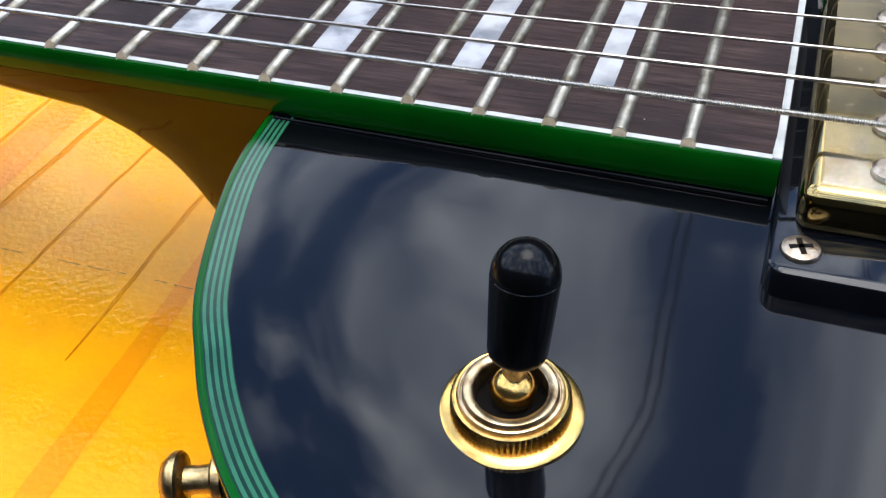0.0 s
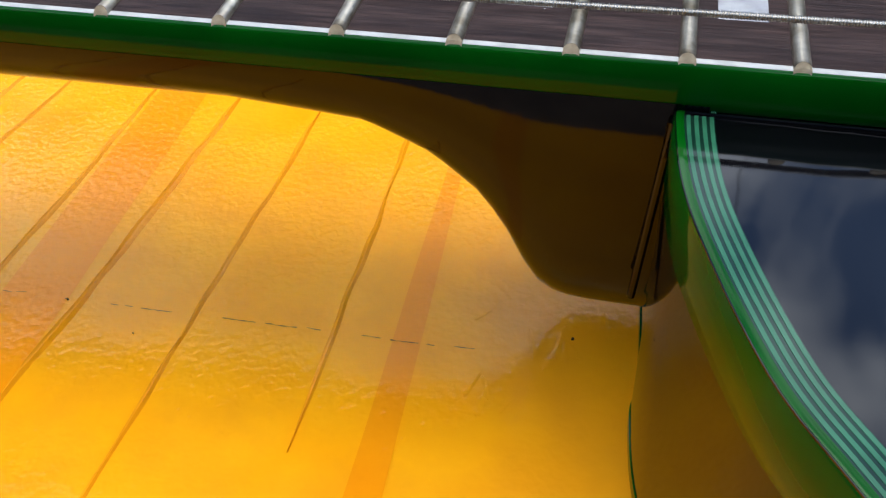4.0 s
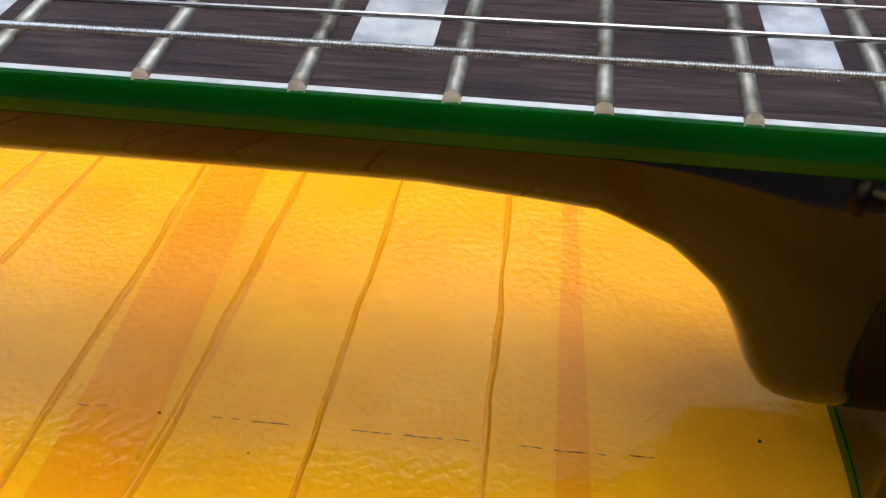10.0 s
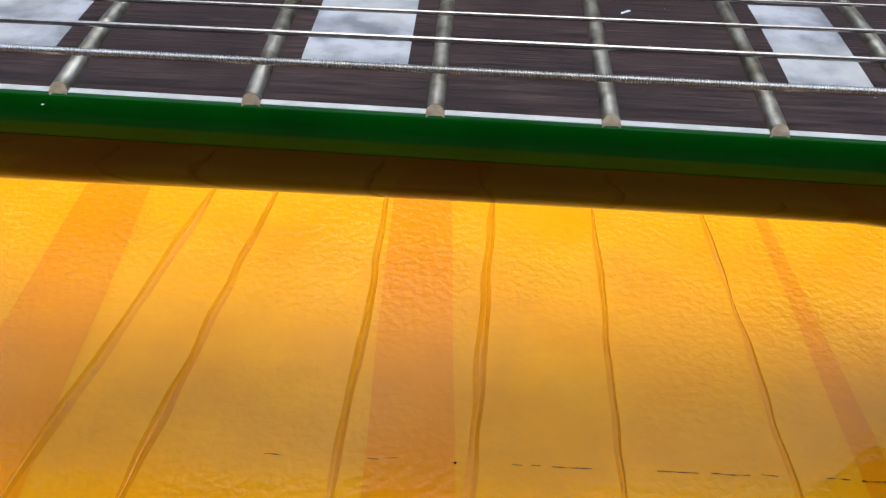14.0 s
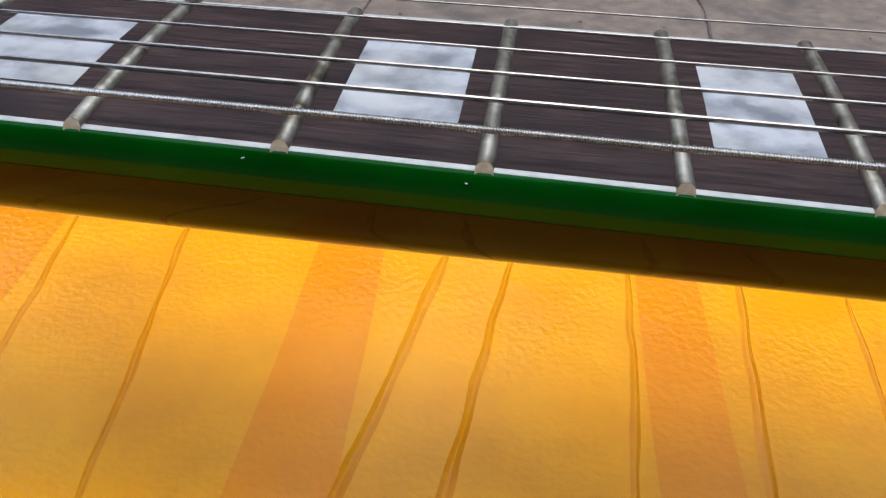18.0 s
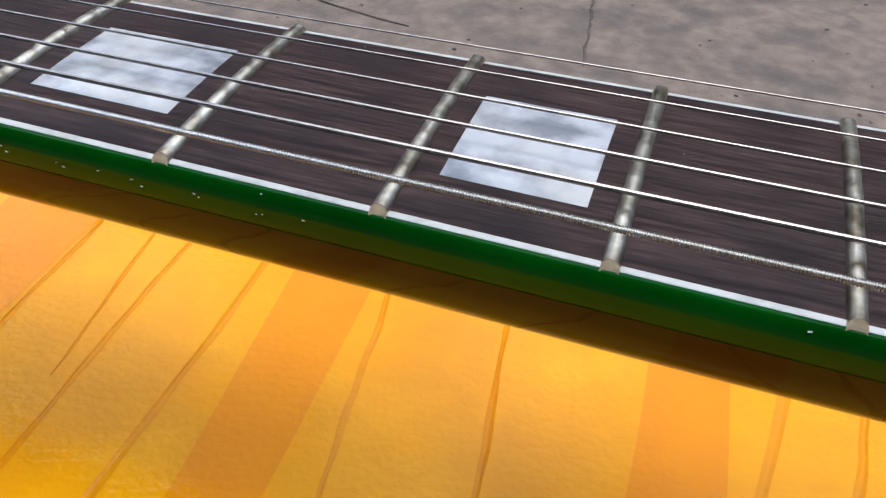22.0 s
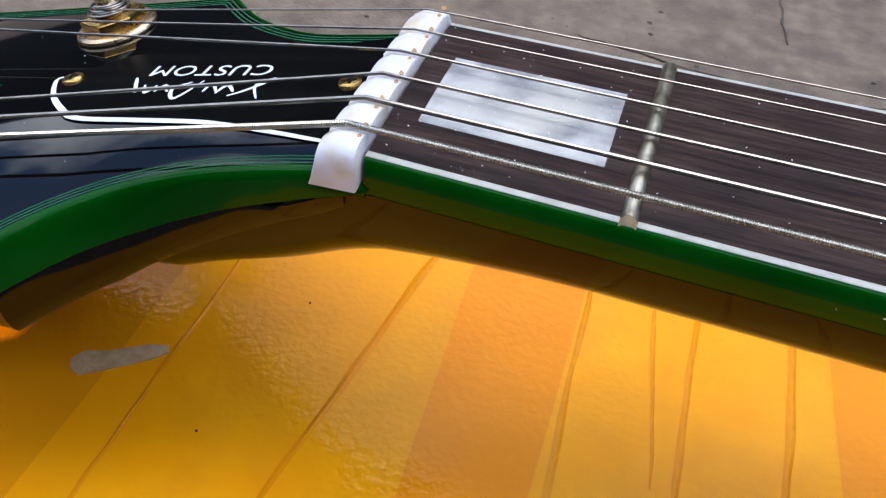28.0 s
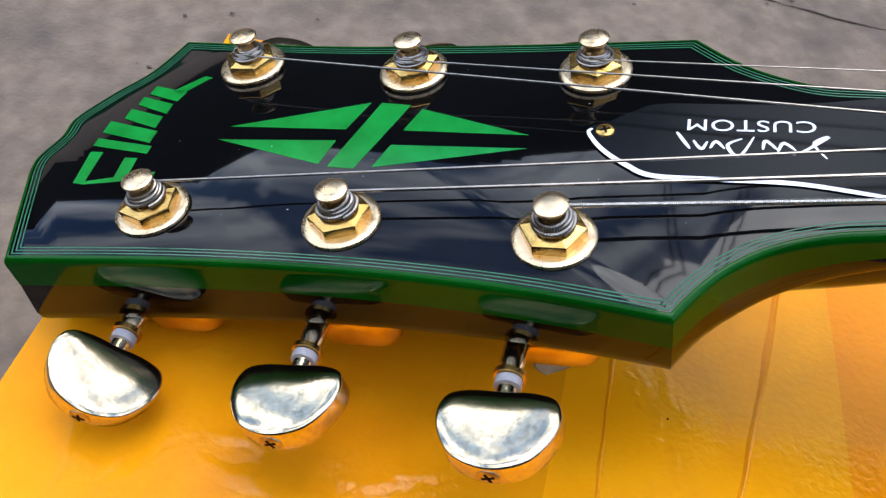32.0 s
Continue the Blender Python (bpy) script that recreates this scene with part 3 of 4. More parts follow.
def neck_row(x):
    c, a = (bass(x) + treble(x)) / 2, (treble(x) - bass(x)) / 2
    z0 = -BOARD_T + 0.02
    depth = 1.55 - 0.09 * min(max((x - 20) / 8, 0), 1) + 0.05 * math.exp(-((x - 16.5) / 4.5) ** 2)
    n = 2.15
    if x > 31:
        xs = [(31, 0), (32.3, 0.0), (33.3, 0.04), (34.3, 0.60), (35.0, 1.32), (35.4, 1.98), (35.8, 3.0), (36.1, 3.45), (36.6, 3.62), (39, 3.68)]
        for (x0, d0), (x1, d1) in zip(xs, xs[1:]):
            if x0 < x <= x1:
                t = (x - x0) / (x1 - x0)
                depth += d0 + (d1 - d0) * t
        n = 2.15 + 1.3 * min((x - 31) / 5, 1)
    if x < 3.0:
        t = 3.0 - x
        low = -2.15 - 0.08 * t - 0.020 * t * t - 0.0012 * t ** 3 - 0.24 * math.sin(math.pi * min(max(t - 2.6, 0) / 3.7, 1)) ** 2
        z0 = min(z0, HEAD_C + HEAD_M * x - 0.45)
        depth = z0 - low
        if x < -0.5:
            u = -0.5 - x
            yb = -2.13 - 0.06 * u - 0.0185 * u ** 3
            yt = 1.55 + 0.0233 * u ** 3
            if x < -3.0:
                f = min((-3.0 - x) / 1.0, 1)
                depth += (1.0 - depth) * f * f * (3 - 2 * f)
            c, a = (yb + yt) / 2, (yt - yb) / 2
            n = 2.15 + 0.22 * u
    row = []
    for i in range(25):
        th = math.pi * i / 24
        cs, sn = math.cos(th), math.sin(th)
        row.append(Vector((x, c - a * math.copysign(abs(cs) ** (2 / n), cs), z0 - depth * abs(sn) ** (2 / n))))
    return row


xs = [-4.0, -3.8, -3.6, -3.4, -3.2, -3.0, -2.6, -2.2, -1.8, -1.4, -1.0, -0.6, -0.2, 0.2, 0.8, 1.6, 2.4, 3.2] + [4 + k * 1.5 for k in range(18)] + [31 + 0.25 * k for k in range(30)]
part("neck", sheet([neck_row(x) for x in xs], cap=True), BLACK, guitar, "glossy black neck with sculpted heel")

# fingerboard
rows = []
for k in range(48):
    x = 0.1 + (BOARD_END - 0.12 - 0.1) * k / 47
    b, t = bass(x) + BIND, treble(x) - BIND
    ys = [b + (t - b) * i / 14 for i in range(15)]
    rows.append([Vector((x, b, -BOARD_T))] + [Vector((x, y, crown(x, y))) for y in ys] + [Vector((x, t, -BOARD_T))])
part("fingerboard", sheet(rows, cap=True), ROSE, guitar, "dark rosewood fingerboard with fine open grain")
for side in (-1, 1):
    def edge(x, d, z):
        y = bass(x) + d if side < 0 else treble(x) - d
        return Vector((x, y, crown(x, y) + z if z > -0.2 else z))
    xs = [0.1 + (BOARD_END - 0.1) * k / 40 for k in range(41)]
    part("binding_strip", sheet([[edge(x, 0.05, -0.012), edge(x, 0.065, 0.0), edge(x, BIND, 0.0), edge(x, BIND, -0.1)] for x in xs]), WHITE, guitar, "worn ivory top of the fingerboard binding")
    part("binding_side", sheet([[edge(x, 0.07, -0.03), edge(x, 0.055, -0.008), edge(x, 0.035, -0.018), edge(x, 0.014, -0.04), edge(x, 0.0, -0.075), edge(x, -0.012, -0.12), edge(x, -0.024, -0.19), edge(x, -0.030, -0.28), edge(x, -0.026, -0.4), edge(x, -0.012, -0.52), edge(x, 0.012, -0.62), edge(x, 0.05, -0.70)] for x in xs]), GREEN, guitar, "green lacquered side of the fingerboard")
part("binding_return", sheet([[Vector((x, bass(x) - 0.014, z)) for z in (-0.40, -0.52, -0.66)] for x in (-0.62, -0.4, -0.2, 0.12)]), GREEN, guitar)
part("end_binding", box(BOARD_END - 0.14, BOARD_END, bass(BOARD_END) + 0.05, treble(BOARD_END) - 0.05, -BOARD_T, 0.03, 0.015, 1), WHITE, guitar, "ivory strip across the fingerboard end")

FRET_W, FRET_H = 0.112, 0.115
for n in range(1, 23):
    x = fret_x(n)
    b, t = bass(x) + 0.03, treble(x) - 0.03
    arc = [math.pi * j / 10 for j in range(11)]
    wob = random.Random(n)
    rows = []
    for i in range(23):
        f = i / 22
        y = b + (t - b) * f
        row = []
        for a in arc:
            up = FRET_H * math.sin(a) ** 0.8
            yy = y
            if i == 0:
                yy = b + 0.62 * up
            elif i == 22:
                yy = t - 0.62 * up
            elif i == 1:
                yy = b + 0.10 + 0.1 * up
            elif i == 21:
                yy = t - 0.10 - 0.1 * up
            dent = 0.004 * wob.random() if 1 < i < 21 and 0.6 < a < 2.5 else 0
            row.append(Vector((x + FRET_W * math.cos(a), yy, crown(x, yy) - 0.008 + up - dent)))
        rows.append(row)
    part("fret", sheet(rows), FRET, guitar)
    for e, side in ((rows[0], -1), (rows[-1], 1)):
        o = Vector((0, 0.004 * side, 0))
        mid = Vector((x, sum(p.y for p in e) / 11 - 0.012 * side, crown(x, e[0].y) + 0.04))
        bm = bmesh.new()
        ring = [bm.verts.new(p + o) for p in e] + [bm.verts.new((e[-1].x, e[-1].y + 0.012 * side, e[-1].z - 0.045)), bm.verts.new((e[0].x, e[0].y + 0.012 * side, e[0].z - 0.045))]
        c = bm.verts.new(mid + Vector((0, 0.016 * side, 0)))
        for p, q in zip(ring, ring[1:] + ring[:1]):
            bm.faces.new((p, q, c))
        part("fret_end", bm, FRETEND, guitar)

for n in (1, 3, 5, 7, 9, 12, 15, 17, 19, 21):
    x0, x1 = fret_x(n - 1), fret_x(n)
    g = 0.5 - 0.0035 * x0
    x0, x1 = (0.5, 3.05) if n == 1 else (x0 + g, x1 - g)
    rows = []
    for i in range(9):
        x = x0 + (x1 - x0) * i / 8
        b, t = -1.2 - 0.0105 * x, 0.5 + 0.022 * x
        rows.append([Vector((x, b + (t - b) * j / 10, crown(x, b + (t - b) * j / 10) + 0.004)) for j in range(11)])
    part("block_inlay", sheet(rows), PEARL, guitar, "pearl block fingerboard inlay")
for n in (3, 5, 7, 9, 12, 15, 17, 19, 21):
    xm = (fret_x(n - 1) + fret_x(n)) / 2
    for dx in ((-0.28, 0.28) if n == 12 else (0,)):
        part("side_dot", lathe([(0.085, -0.02), (0.085, 0.004)], Matrix.Translation((xm + dx, bass(xm) - 0.01, -0.32)) @ Matrix.Rotation(math.pi / 2, 4, "X"), 16), DOT, guitar)

# nut
NY0, NY1 = -2.36, 1.72
rows = []
for i in range(121):
    g = i / 120
    y = NY0 + (NY1 - NY0) * g
    e = min(y - NY0, NY1 - y)
    q = 0.34
    r = q - math.sqrt(max(q * q - max(q - e, 0) ** 2, 0)) if e < q else 0.0
    r *= 0.9
    slot = 0
    for k in range(6):
        sy = -1.87 + 0.664 * k
        slot = max(slot, 0.045 * math.exp(-((y - sy) / 0.035) ** 2) + 0.035 * math.exp(-((y - sy) / 0.16) ** 2))
    z = 0.24 - r - slot
    rows.append([Vector((0.06, y, -0.44)), Vector((0.06, y, z - 0.08)), Vector((0.03, y, z - 0.015)), Vector((-0.12, y, z)), Vector((-0.34, y, z - 0.03)), Vector((-0.51, y, z - 0.14)), Vector((-0.6, y, -0.48))])
part("nut", sheet(rows, cap=True), BONE, guitar, "white plastic string nut with worn slots")

STAIN = shader("nut_slot_stain", (0.30, 0.15, 0.05), (0.46, 0.28, 0.13), 900, rough=0.6)
for k in range(6):
    for dy, w in ((-0.13, 0.035), (0.12, 0.05)):
        part("slot_stain", lathe([(w, -0.03), (w * 0.9, 0.002), (0.004, 0.006)], Matrix.Translation((-0.02 - 0.03 * (k % 2), -1.87 + 0.664 * k + dy + 0.02 * (k % 3), 0.215)) @ Matrix.Rotation(0.25, 4, "Y") @ Matrix.Diagonal((0.9, 1.5, 1, 1)), 10), STAIN, guitar)

# headstock
hb = catmull([(-0.5, -2.2), (-1.5, -2.29), (-2.3, -2.42), (-3.1, -2.72), (-3.72, -3.15), (-4.21, -3.68), (-4.66, -4.38)], 5)
hs = catmull([(-4.66, -4.38), (-7.29, -4.02), (-10.3, -3.86), (-13.6, -3.92), (-17.1, -4.18)], 5)[1:]
he = catmull([(-17.1, -4.18), (-17.78, -2.35), (-18.1, -1.3), (-17.9, -0.45), (-17.9, 0.2), (-17.38, 1.15), (-16.77, 2.05), (-16.4, 3.25)], 6)[1:]
hf = catmull([(-16.4, 3.25), (-12.4, 3.05), (-8.5, 3.1), (-4.6, 3.28)], 5)[1:]
ht = catmull([(-4.6, 3.28), (-3.62, 2.36), (-2.45, 1.76), (-1.4, 1.64), (-0.5, 1.63)], 5)[1:]
head_line = hb + hs + he + hf + ht
rows = [[head_at(x, y, h) for x, y in inset(head_line, d)] for d, h in ((0.30, -HEAD_T), (0.12, -HEAD_T + 0.06), (0.03, -HEAD_T + 0.2), (0.0, -HEAD_T + 0.4), (0.0, -0.6), (0.03, -0.12), (0.07, -0.02), (0.1, 0.0))]
for row in rows[:4]:
    for p in row:
        p.z += 0.26 * max(p.x + 3.4, 0) - HEAD_TAPER * max(-p.x - 4.5, 0)
part("headstock", sheet(rows, cap=True, closed=True), BLACK, guitar, "glossy black tilted headstock")


def tuck(x):
    """Run the edge lines on under the nut."""
    return x + 0.45 if x > -0.92 else x


rows = [[head_at(tuck(x), y, h) for x, y in inset(head_line, d)] for d, h in ((0.02, -0.80), (-0.012, -0.76), (-0.014, -0.18), (-0.008, -0.11), (0.01, -0.05), (0.04, -0.012), (0.075, 0.008), (0.11, 0.008), (0.11, -0.05))]
for row in rows[:2]:
    for p in row:
        p.z += 0.13 * max(p.x + 3.0, 0)
part("headstock_binding", sheet(rows, closed=True), GREEN, guitar, "green headstock edge binding")
for d in (0.165, 0.245, 0.32):
    rows = [[head_at(tuck(x), y, h) for x, y in inset(head_line, d + e)] for e, h in ((-0.014, -0.01), (-0.014, 0.005), (0.014, 0.005), (0.014, -0.01))]
    part("purfling_line", sheet(rows, closed=True), LINE, guitar, "thin pale green purfling line")

for poly in ([(-13.95, 0.02), (-11.35, 0.02), (-11.05, 0.92)], [(-14.05, -0.42), (-11.45, -0.34), (-11.6, -1.08)],
             [(-10.82, 0.92), (-10.17, 0.86), (-10.84, -1.18), (-11.4, -1.15)], [(-9.9, 0.74), (-10.13, 0.03), (-7.58, -0.02)], [(-7.56, -0.42), (-10.27, -0.43), (-10.48, -1.12)]):
    part("split_diamond_inlay", prism(poly, head_at, -0.01, 0.006), LEAF, guitar, "green split-diamond headstock inlay piece")
# maker's mark as a plain slanted shape
for poly in ([(-16.75, -1.95), (-16.5, -1.98), (-15.0, -1.72), (-15.05, -1.5)], [(-16.75, -1.95), (-16.5, -1.95), (-16.55, -0.95), (-16.85, -0.95)], [(-15.9, -1.75), (-15.6, -1.72), (-15.65, -1.1), (-15.95, -1.1)],
             [(-16.9, -0.75), (-15.5, -0.95), (-15.5, -0.7), (-16.9, -0.5)], [(-16.9, -0.3), (-15.6, -0.6), (-15.6, -0.2), (-16.9, 0.1)], [(-16.6, 0.2), (-15.7, -0.1), (-15.7, 0.3), (-16.6, 0.55)],
             [(-16.5, 0.7), (-15.65, 0.4), (-15.65, 0.75), (-16.5, 1.0)], [(-16.4, 1.1), (-15.6, 0.85), (-15.5, 1.2), (-16.35, 1.4)], [(-15.9, 1.2), (-15.6, 1.15), (-15.1, 1.75), (-15.3, 1.8)]):
    part("maker_mark", prism(poly, head_at, -0.01, 0.006), LEAF, guitar, "green maker's mark as slanted plain shapes")

font = bpy.data.curves.new("word", "FONT")
font.body, font.size, font.extrude = "CUSTOM", 0.56, 0.002
font.space_character = 1.06
word = bpy.data.objects.new("word", font)
scene.collection.objects.link(word)
bpy.context.view_layer.update()
me = bpy.data.meshes.new_from_object(word.evaluated_get(bpy.context.evaluated_depsgraph_get()))
bpy.data.objects.remove(word)
bm = bmesh.new()
bm.from_mesh(me)
wide = max(v.co.x for v in bm.verts)
for v in bm.verts:
    v.co = head_at(-2.42 - v.co.x * 2.25 / wide, 0.53 - 0.84 * v.co.y, 0.036 + v.co.z)
part("lettering", bm, PRINT, guitar, "small white capital lettering", smooth=False)


def stroke(pts, w, h0=0.0, h1=0.005, taper=True):
    p = catmull(pts, 8)
    rows = []
    for i, (x, y) in enumerate(p):
        a, b = Vector(p[max(i - 1, 0)]), Vector(p[min(i + 1, len(p) - 1)])
        d = (b - a).normalized()
        ww = w * (0.35 + 0.65 * math.sin(math.pi * (i + 0.5) / len(p))) if taper else w
        rows.append([head_at(x - d.y * ww, y + d.x * ww, h1), head_at(x + d.y * ww, y - d.x * ww, h1)])
    return sheet(rows)


for pts in ([(-2.3, -0.5), (-2.5, -0.1), (-2.25, 0.1), (-2.6, -0.25), (-2.85, -0.42)], [(-2.8, -0.3), (-3.0, -0.1), (-3.1, -0.35)], [(-3.1, -0.3), (-3.3, -0.05), (-3.35, -0.3)],
            [(-3.5, 0.05), (-3.75, -0.5), (-3.95, -0.2), (-3.7, 0.0)], [(-4.0, -0.3), (-4.15, -0.1), (-4.25, -0.3)], [(-4.3, -0.1), (-4.4, -0.32), (-4.55, -0.08)], [(-4.6, -0.32), (-4.85, 0.15)]):
    part("script_mark", stroke(pts, 0.035, 0.03, 0.036), PRINT, guitar, "white script mark as plain strokes")

# truss rod cover: black plate with a white bevelled edge line
cov = catmull([(-0.6, -1.62), (-1.6, -1.42), (-2.8, -1.18), (-4.1, -1.14), (-5.2, -1.12), (-5.7, -0.82), (-6.15, -0.42), (-6.5, 0.0), (-6.45, 0.25), (-6.15, 0.4), (-5.7, 0.75), (-5.2, 1.0), (-4.1, 1.02), (-2.8, 1.05), (-1.6, 1.22), (-0.6, 1.4)], 6)
part("truss_rod_cover", prism(cov, head_at, -0.02, 0.03), PLASTIC, guitar, "black bell-shaped truss rod cover")
part("cover_edge", stroke([(-0.62, -1.56), (-0.72, -1.6), (-1.6, -1.4), (-2.8, -1.18), (-4.1, -1.14), (-5.2, -1.1), (-5.7, -0.82), (-6.15, -0.42), (-6.45, 0.05), (-6.4, 0.2)], 0.062, 0.03, 0.036), PRINT, guitar, "white edge line of the cover")


for k, (x, y, a, w) in enumerate(((-0.70, -1.35, 1.4, 0.12), (-0.72, -0.95, 1.75, 0.14), (-0.68, -1.5, 0.4, 0.07), (-0.70, 0.45, 1.5, 0.13), (-0.72, 0.75, 1.8, 0.1))):
    part("plastic_sliver", stroke([(x - w * math.cos(a), y - w * math.sin(a)), (x + 0.02, y), (x + w * math.cos(a), y + w * math.sin(a))], 0.013, 0.03, 0.045), PRINT, guitar, "torn sliver of white plastic")


def cross_screw(name, m, r, mat, owner, label=""):
    """A domed screw head; raised dark bars paint the shade of its cross recess."""
    s = part(name, lathe([(r, -0.05), (r, r * 0.06), (r * 0.93, r * 0.16), (r * 0.7, r * 0.23), (r * 0.4, r * 0.26), (0.01, r * 0.27)], m, 28), mat, owner, label)
    for a in (0.3, 0.3 + math.pi / 2):
        part("recess_shade_bar", box(-r * 0.58, r * 0.58, -r * 0.14, r * 0.14, r * 0.1, r * 0.285, m=m @ Matrix.Rotation(a, 4, "Z")), DARK, s if owner is guitar else owner)
    return s


def head_frame(x, y, h=0.0):
    o = head_at(x, y, h)
    return Matrix.Translation(o) @ Matrix.Rotation(-math.atan(HEAD_M), 4, "Y")


for x, y in ((-6.16, 0.14), (-0.95, -0.03)):
    cross_screw("cover_screw", head_frame(x, y, 0.03), 0.19, GOLD, guitar, "small gold cross-head screw")

# tuners
NUT_Y = [-1.87 + 0.664 * k for k in range(6)]
POSTS = [(-6.71, -2.78), (-10.62, -2.66), (-14.55, -2.62), (-14.25, 2.2), (-10.4, 2.03), (-6.55, 2.08)]
TURN = [4, 6, -38, 20, -10, 5]
for k, (x, y) in enumerate(POSTS):
    s = -1 if k < 3 else 1
    m = head_frame(x, y)
    tun = part("tuner", lathe([(0.72, -0.02), (0.755, 0.0), (0.77, 0.035), (0.755, 0.075), (0.71, 0.105), (0.64, 0.11), (0.4, 0.115)], m, 48), POSTGOLD, guitar, "gold tuning machine")
    hexm = m @ Matrix.Rotation(0.35 * k, 4, "Z")
    part("hex_nut", lathe([(0.60, 0.10), (0.60, 0.29), (0.585, 0.31), (0.40, 0.36), (0.36, 0.36), (0.34, 0.26)], hexm, 6), GOLD, tun, "gold hex nut", False)
    part("post", lathe([(0.27, 0.2), (0.27, 0.46), (0.215, 0.52), (0.195, 0.60), (0.215, 0.67), (0.295, 0.78), (0.315, 0.81), (0.315, 0.845), (0.28, 0.87), (0.15, 0.89), (0.01, 0.895)], m, 32), POSTGOLD, tun)
    r = 0.05 if k == 0 else 0.045 if k == 1 else 0.04 if k == 2 else 0.025
    wraps, steps = (3.4, 44) if k < 3 else (4.3, 30)
    pts = []
    for i in range(int(wraps * steps) + 1):
        f = i / (wraps * steps)
        a = 2 * math.pi * i / steps * (1 if s < 0 else -1) + (-0.9 if k < 3 else 0.0)
        rr = 0.385 - 0.13 * f + 0.018 * math.sin(5 * a * 0.31 + k)
        pts.append(m @ Vector((rr * math.cos(a), rr * math.sin(a), 0.37 + r + (0.19 if k < 3 else 0.15) * f + 0.02 * math.sin(a + 0.7 * k))))
    if k < 3:
        fine = [pts[i].lerp(pts[i + 1], f / 3) for i in range(len(pts) - 1) for f in range(2)]
        part("string_wrap", tube(fine, r, 7, [r * (1 - 0.22 * (i % 2)) for i in range(len(fine))]), STEEL, tun, "wound string coiled round the post")
    else:
        part("string_wrap", tube(pts, r, 7), STEEL, tun)
    hs_ = -HEAD_T
    body_box = box(-1.0, 0.9, -0.95, 0.95, hs_ - 1.2 - 0.03 * max(-x - 5, 0), hs_ + 0.02, 0.55, 5, m)
    part("gear_housing", body_box, GOLD, tun, "rounded gold gear housing")
    ax = m @ Matrix.Translation((-0.72, 0, hs_ - 0.42)) @ Matrix.Rotation(-s * math.pi / 2, 4, "X")
    part("shaft", lathe([(0.24, 0.5), (0.24, 1.35), (0.19, 1.5), (0.19, 2.35)], ax, 20), PALEGOLD, tun)
    part("collar", lathe([(0.2, 1.52), (0.31, 1.55), (0.31, 1.66), (0.2, 1.68)], ax, 24), GOLD, tun)
    part("nylon_washer", lathe([(0.2, 1.68), (0.255, 1.69), (0.255, 1.86), (0.2, 1.87)], ax, 24), NYLON, tun)
    # half-moon button
    half_moon = catmull([(0.0, 2.1), (0.55, 2.1), (0.92, 2.2), (1.05, 2.5), (0.95, 2.9), (0.6, 3.3), (0.0, 3.46), (-0.6, 3.3), (-0.95, 2.9), (-1.05, 2.5), (-0.92, 2.2), (-0.55, 2.1)], 6, closed=True)
    turn = Matrix.Rotation(radians(TURN[k]), 4, "Z")

    def knob_at(u, v, h, ax=ax, turn=turn):
        return ax @ turn @ Vector((u, h, v))
    rows = [[knob_at(u * 1.07 * (1 - d), 2.1 + (v - 2.1) * 1.15 + (2.95 - v) * d, h) for u, v in half_moon] for d, h in ((0.9, -0.36), (0.5, -0.35), (0.22, -0.32), (0.06, -0.28), (0.0, -0.2), (0.0, 0.22), (0.008, 0.245), (0.025, 0.262), (0.05, 0.272), (0.2, 0.292), (0.4, 0.308), (0.6, 0.318), (0.8, 0.323), (0.95, 0.324))]
    knob = part("knob", sheet(rows, cap=True, closed=True), PALEGOLD, tun, "pale gold half-moon tuner button")
    cross_screw("knob_screw", ax @ turn @ Matrix.Translation((0, 0, 3.64)), 0.21, SILVERGOLD, tun, "recessed brass button screw")

# strings
GAUGE = [0.054, 0.038, 0.030, 0.023, 0.019, 0.015]
for k in range(6):
    x, y = POSTS[k]
    s = -1 if k < 3 else 1
    off = 0.30 if s < 0 else -0.30
    end = head_frame(x, y) @ Vector((0.06, off, 0.52))
    y_end = -2.36 + 1.02 * k
    slope = (y_end - NUT_Y[k]) / 46.3
    a = Vector((-0.25, NUT_Y[k], 0.21 + GAUGE[k]))
    pts, radii = [end], [GAUGE[k]]
    steps = 380 if k == 0 else 24
    for i in range(1, steps):
        pts.append(end.lerp(a, i / steps))
        radii.append(GAUGE[k] * (1 - (0.22 if k == 0 and i % 2 else 0)))
    wound = k == 0
    n = 3470 if wound else 120
    for i in range(n + 1):
        xx = -0.25 + 62.5 * i / n
        pts.append(Vector((xx, NUT_Y[k] + slope * (xx + 0.25), 0.21 + GAUGE[k] + 0.0055 * (xx + 0.25))))
        radii.append(GAUGE[k] * (1 - (0.30 if wound and i % 2 else 0)))
    part("string", tube(pts, GAUGE[k], 8, radii), WOUND if wound else STEEL, guitar, ["thick wound low string", "wound string", "wound string", "plain steel string", "plain steel string", "thin plain steel string"][k])
part("bridge", box(61.4, 62.8, -4.0, 4.2, -1.2, 0.5, 0.15, 3), GOLD, guitar, "gold bridge bar")

# pickup
def round_rect(x0, x1, y0, y1, r, per=6):
    out = []
    for cx, cy, a0 in ((x1 - r, y1 - r, 0), (x0 + r, y1 - r, 90), (x0 + r, y0 + r, 180), (x1 - r, y0 + r, 270)):
        out += [(cx + r * math.cos(radians(a0 + 90 * k / per)), cy + r * math.sin(radians(a0 + 90 * k / per))) for k in range(per + 1)]
    return out


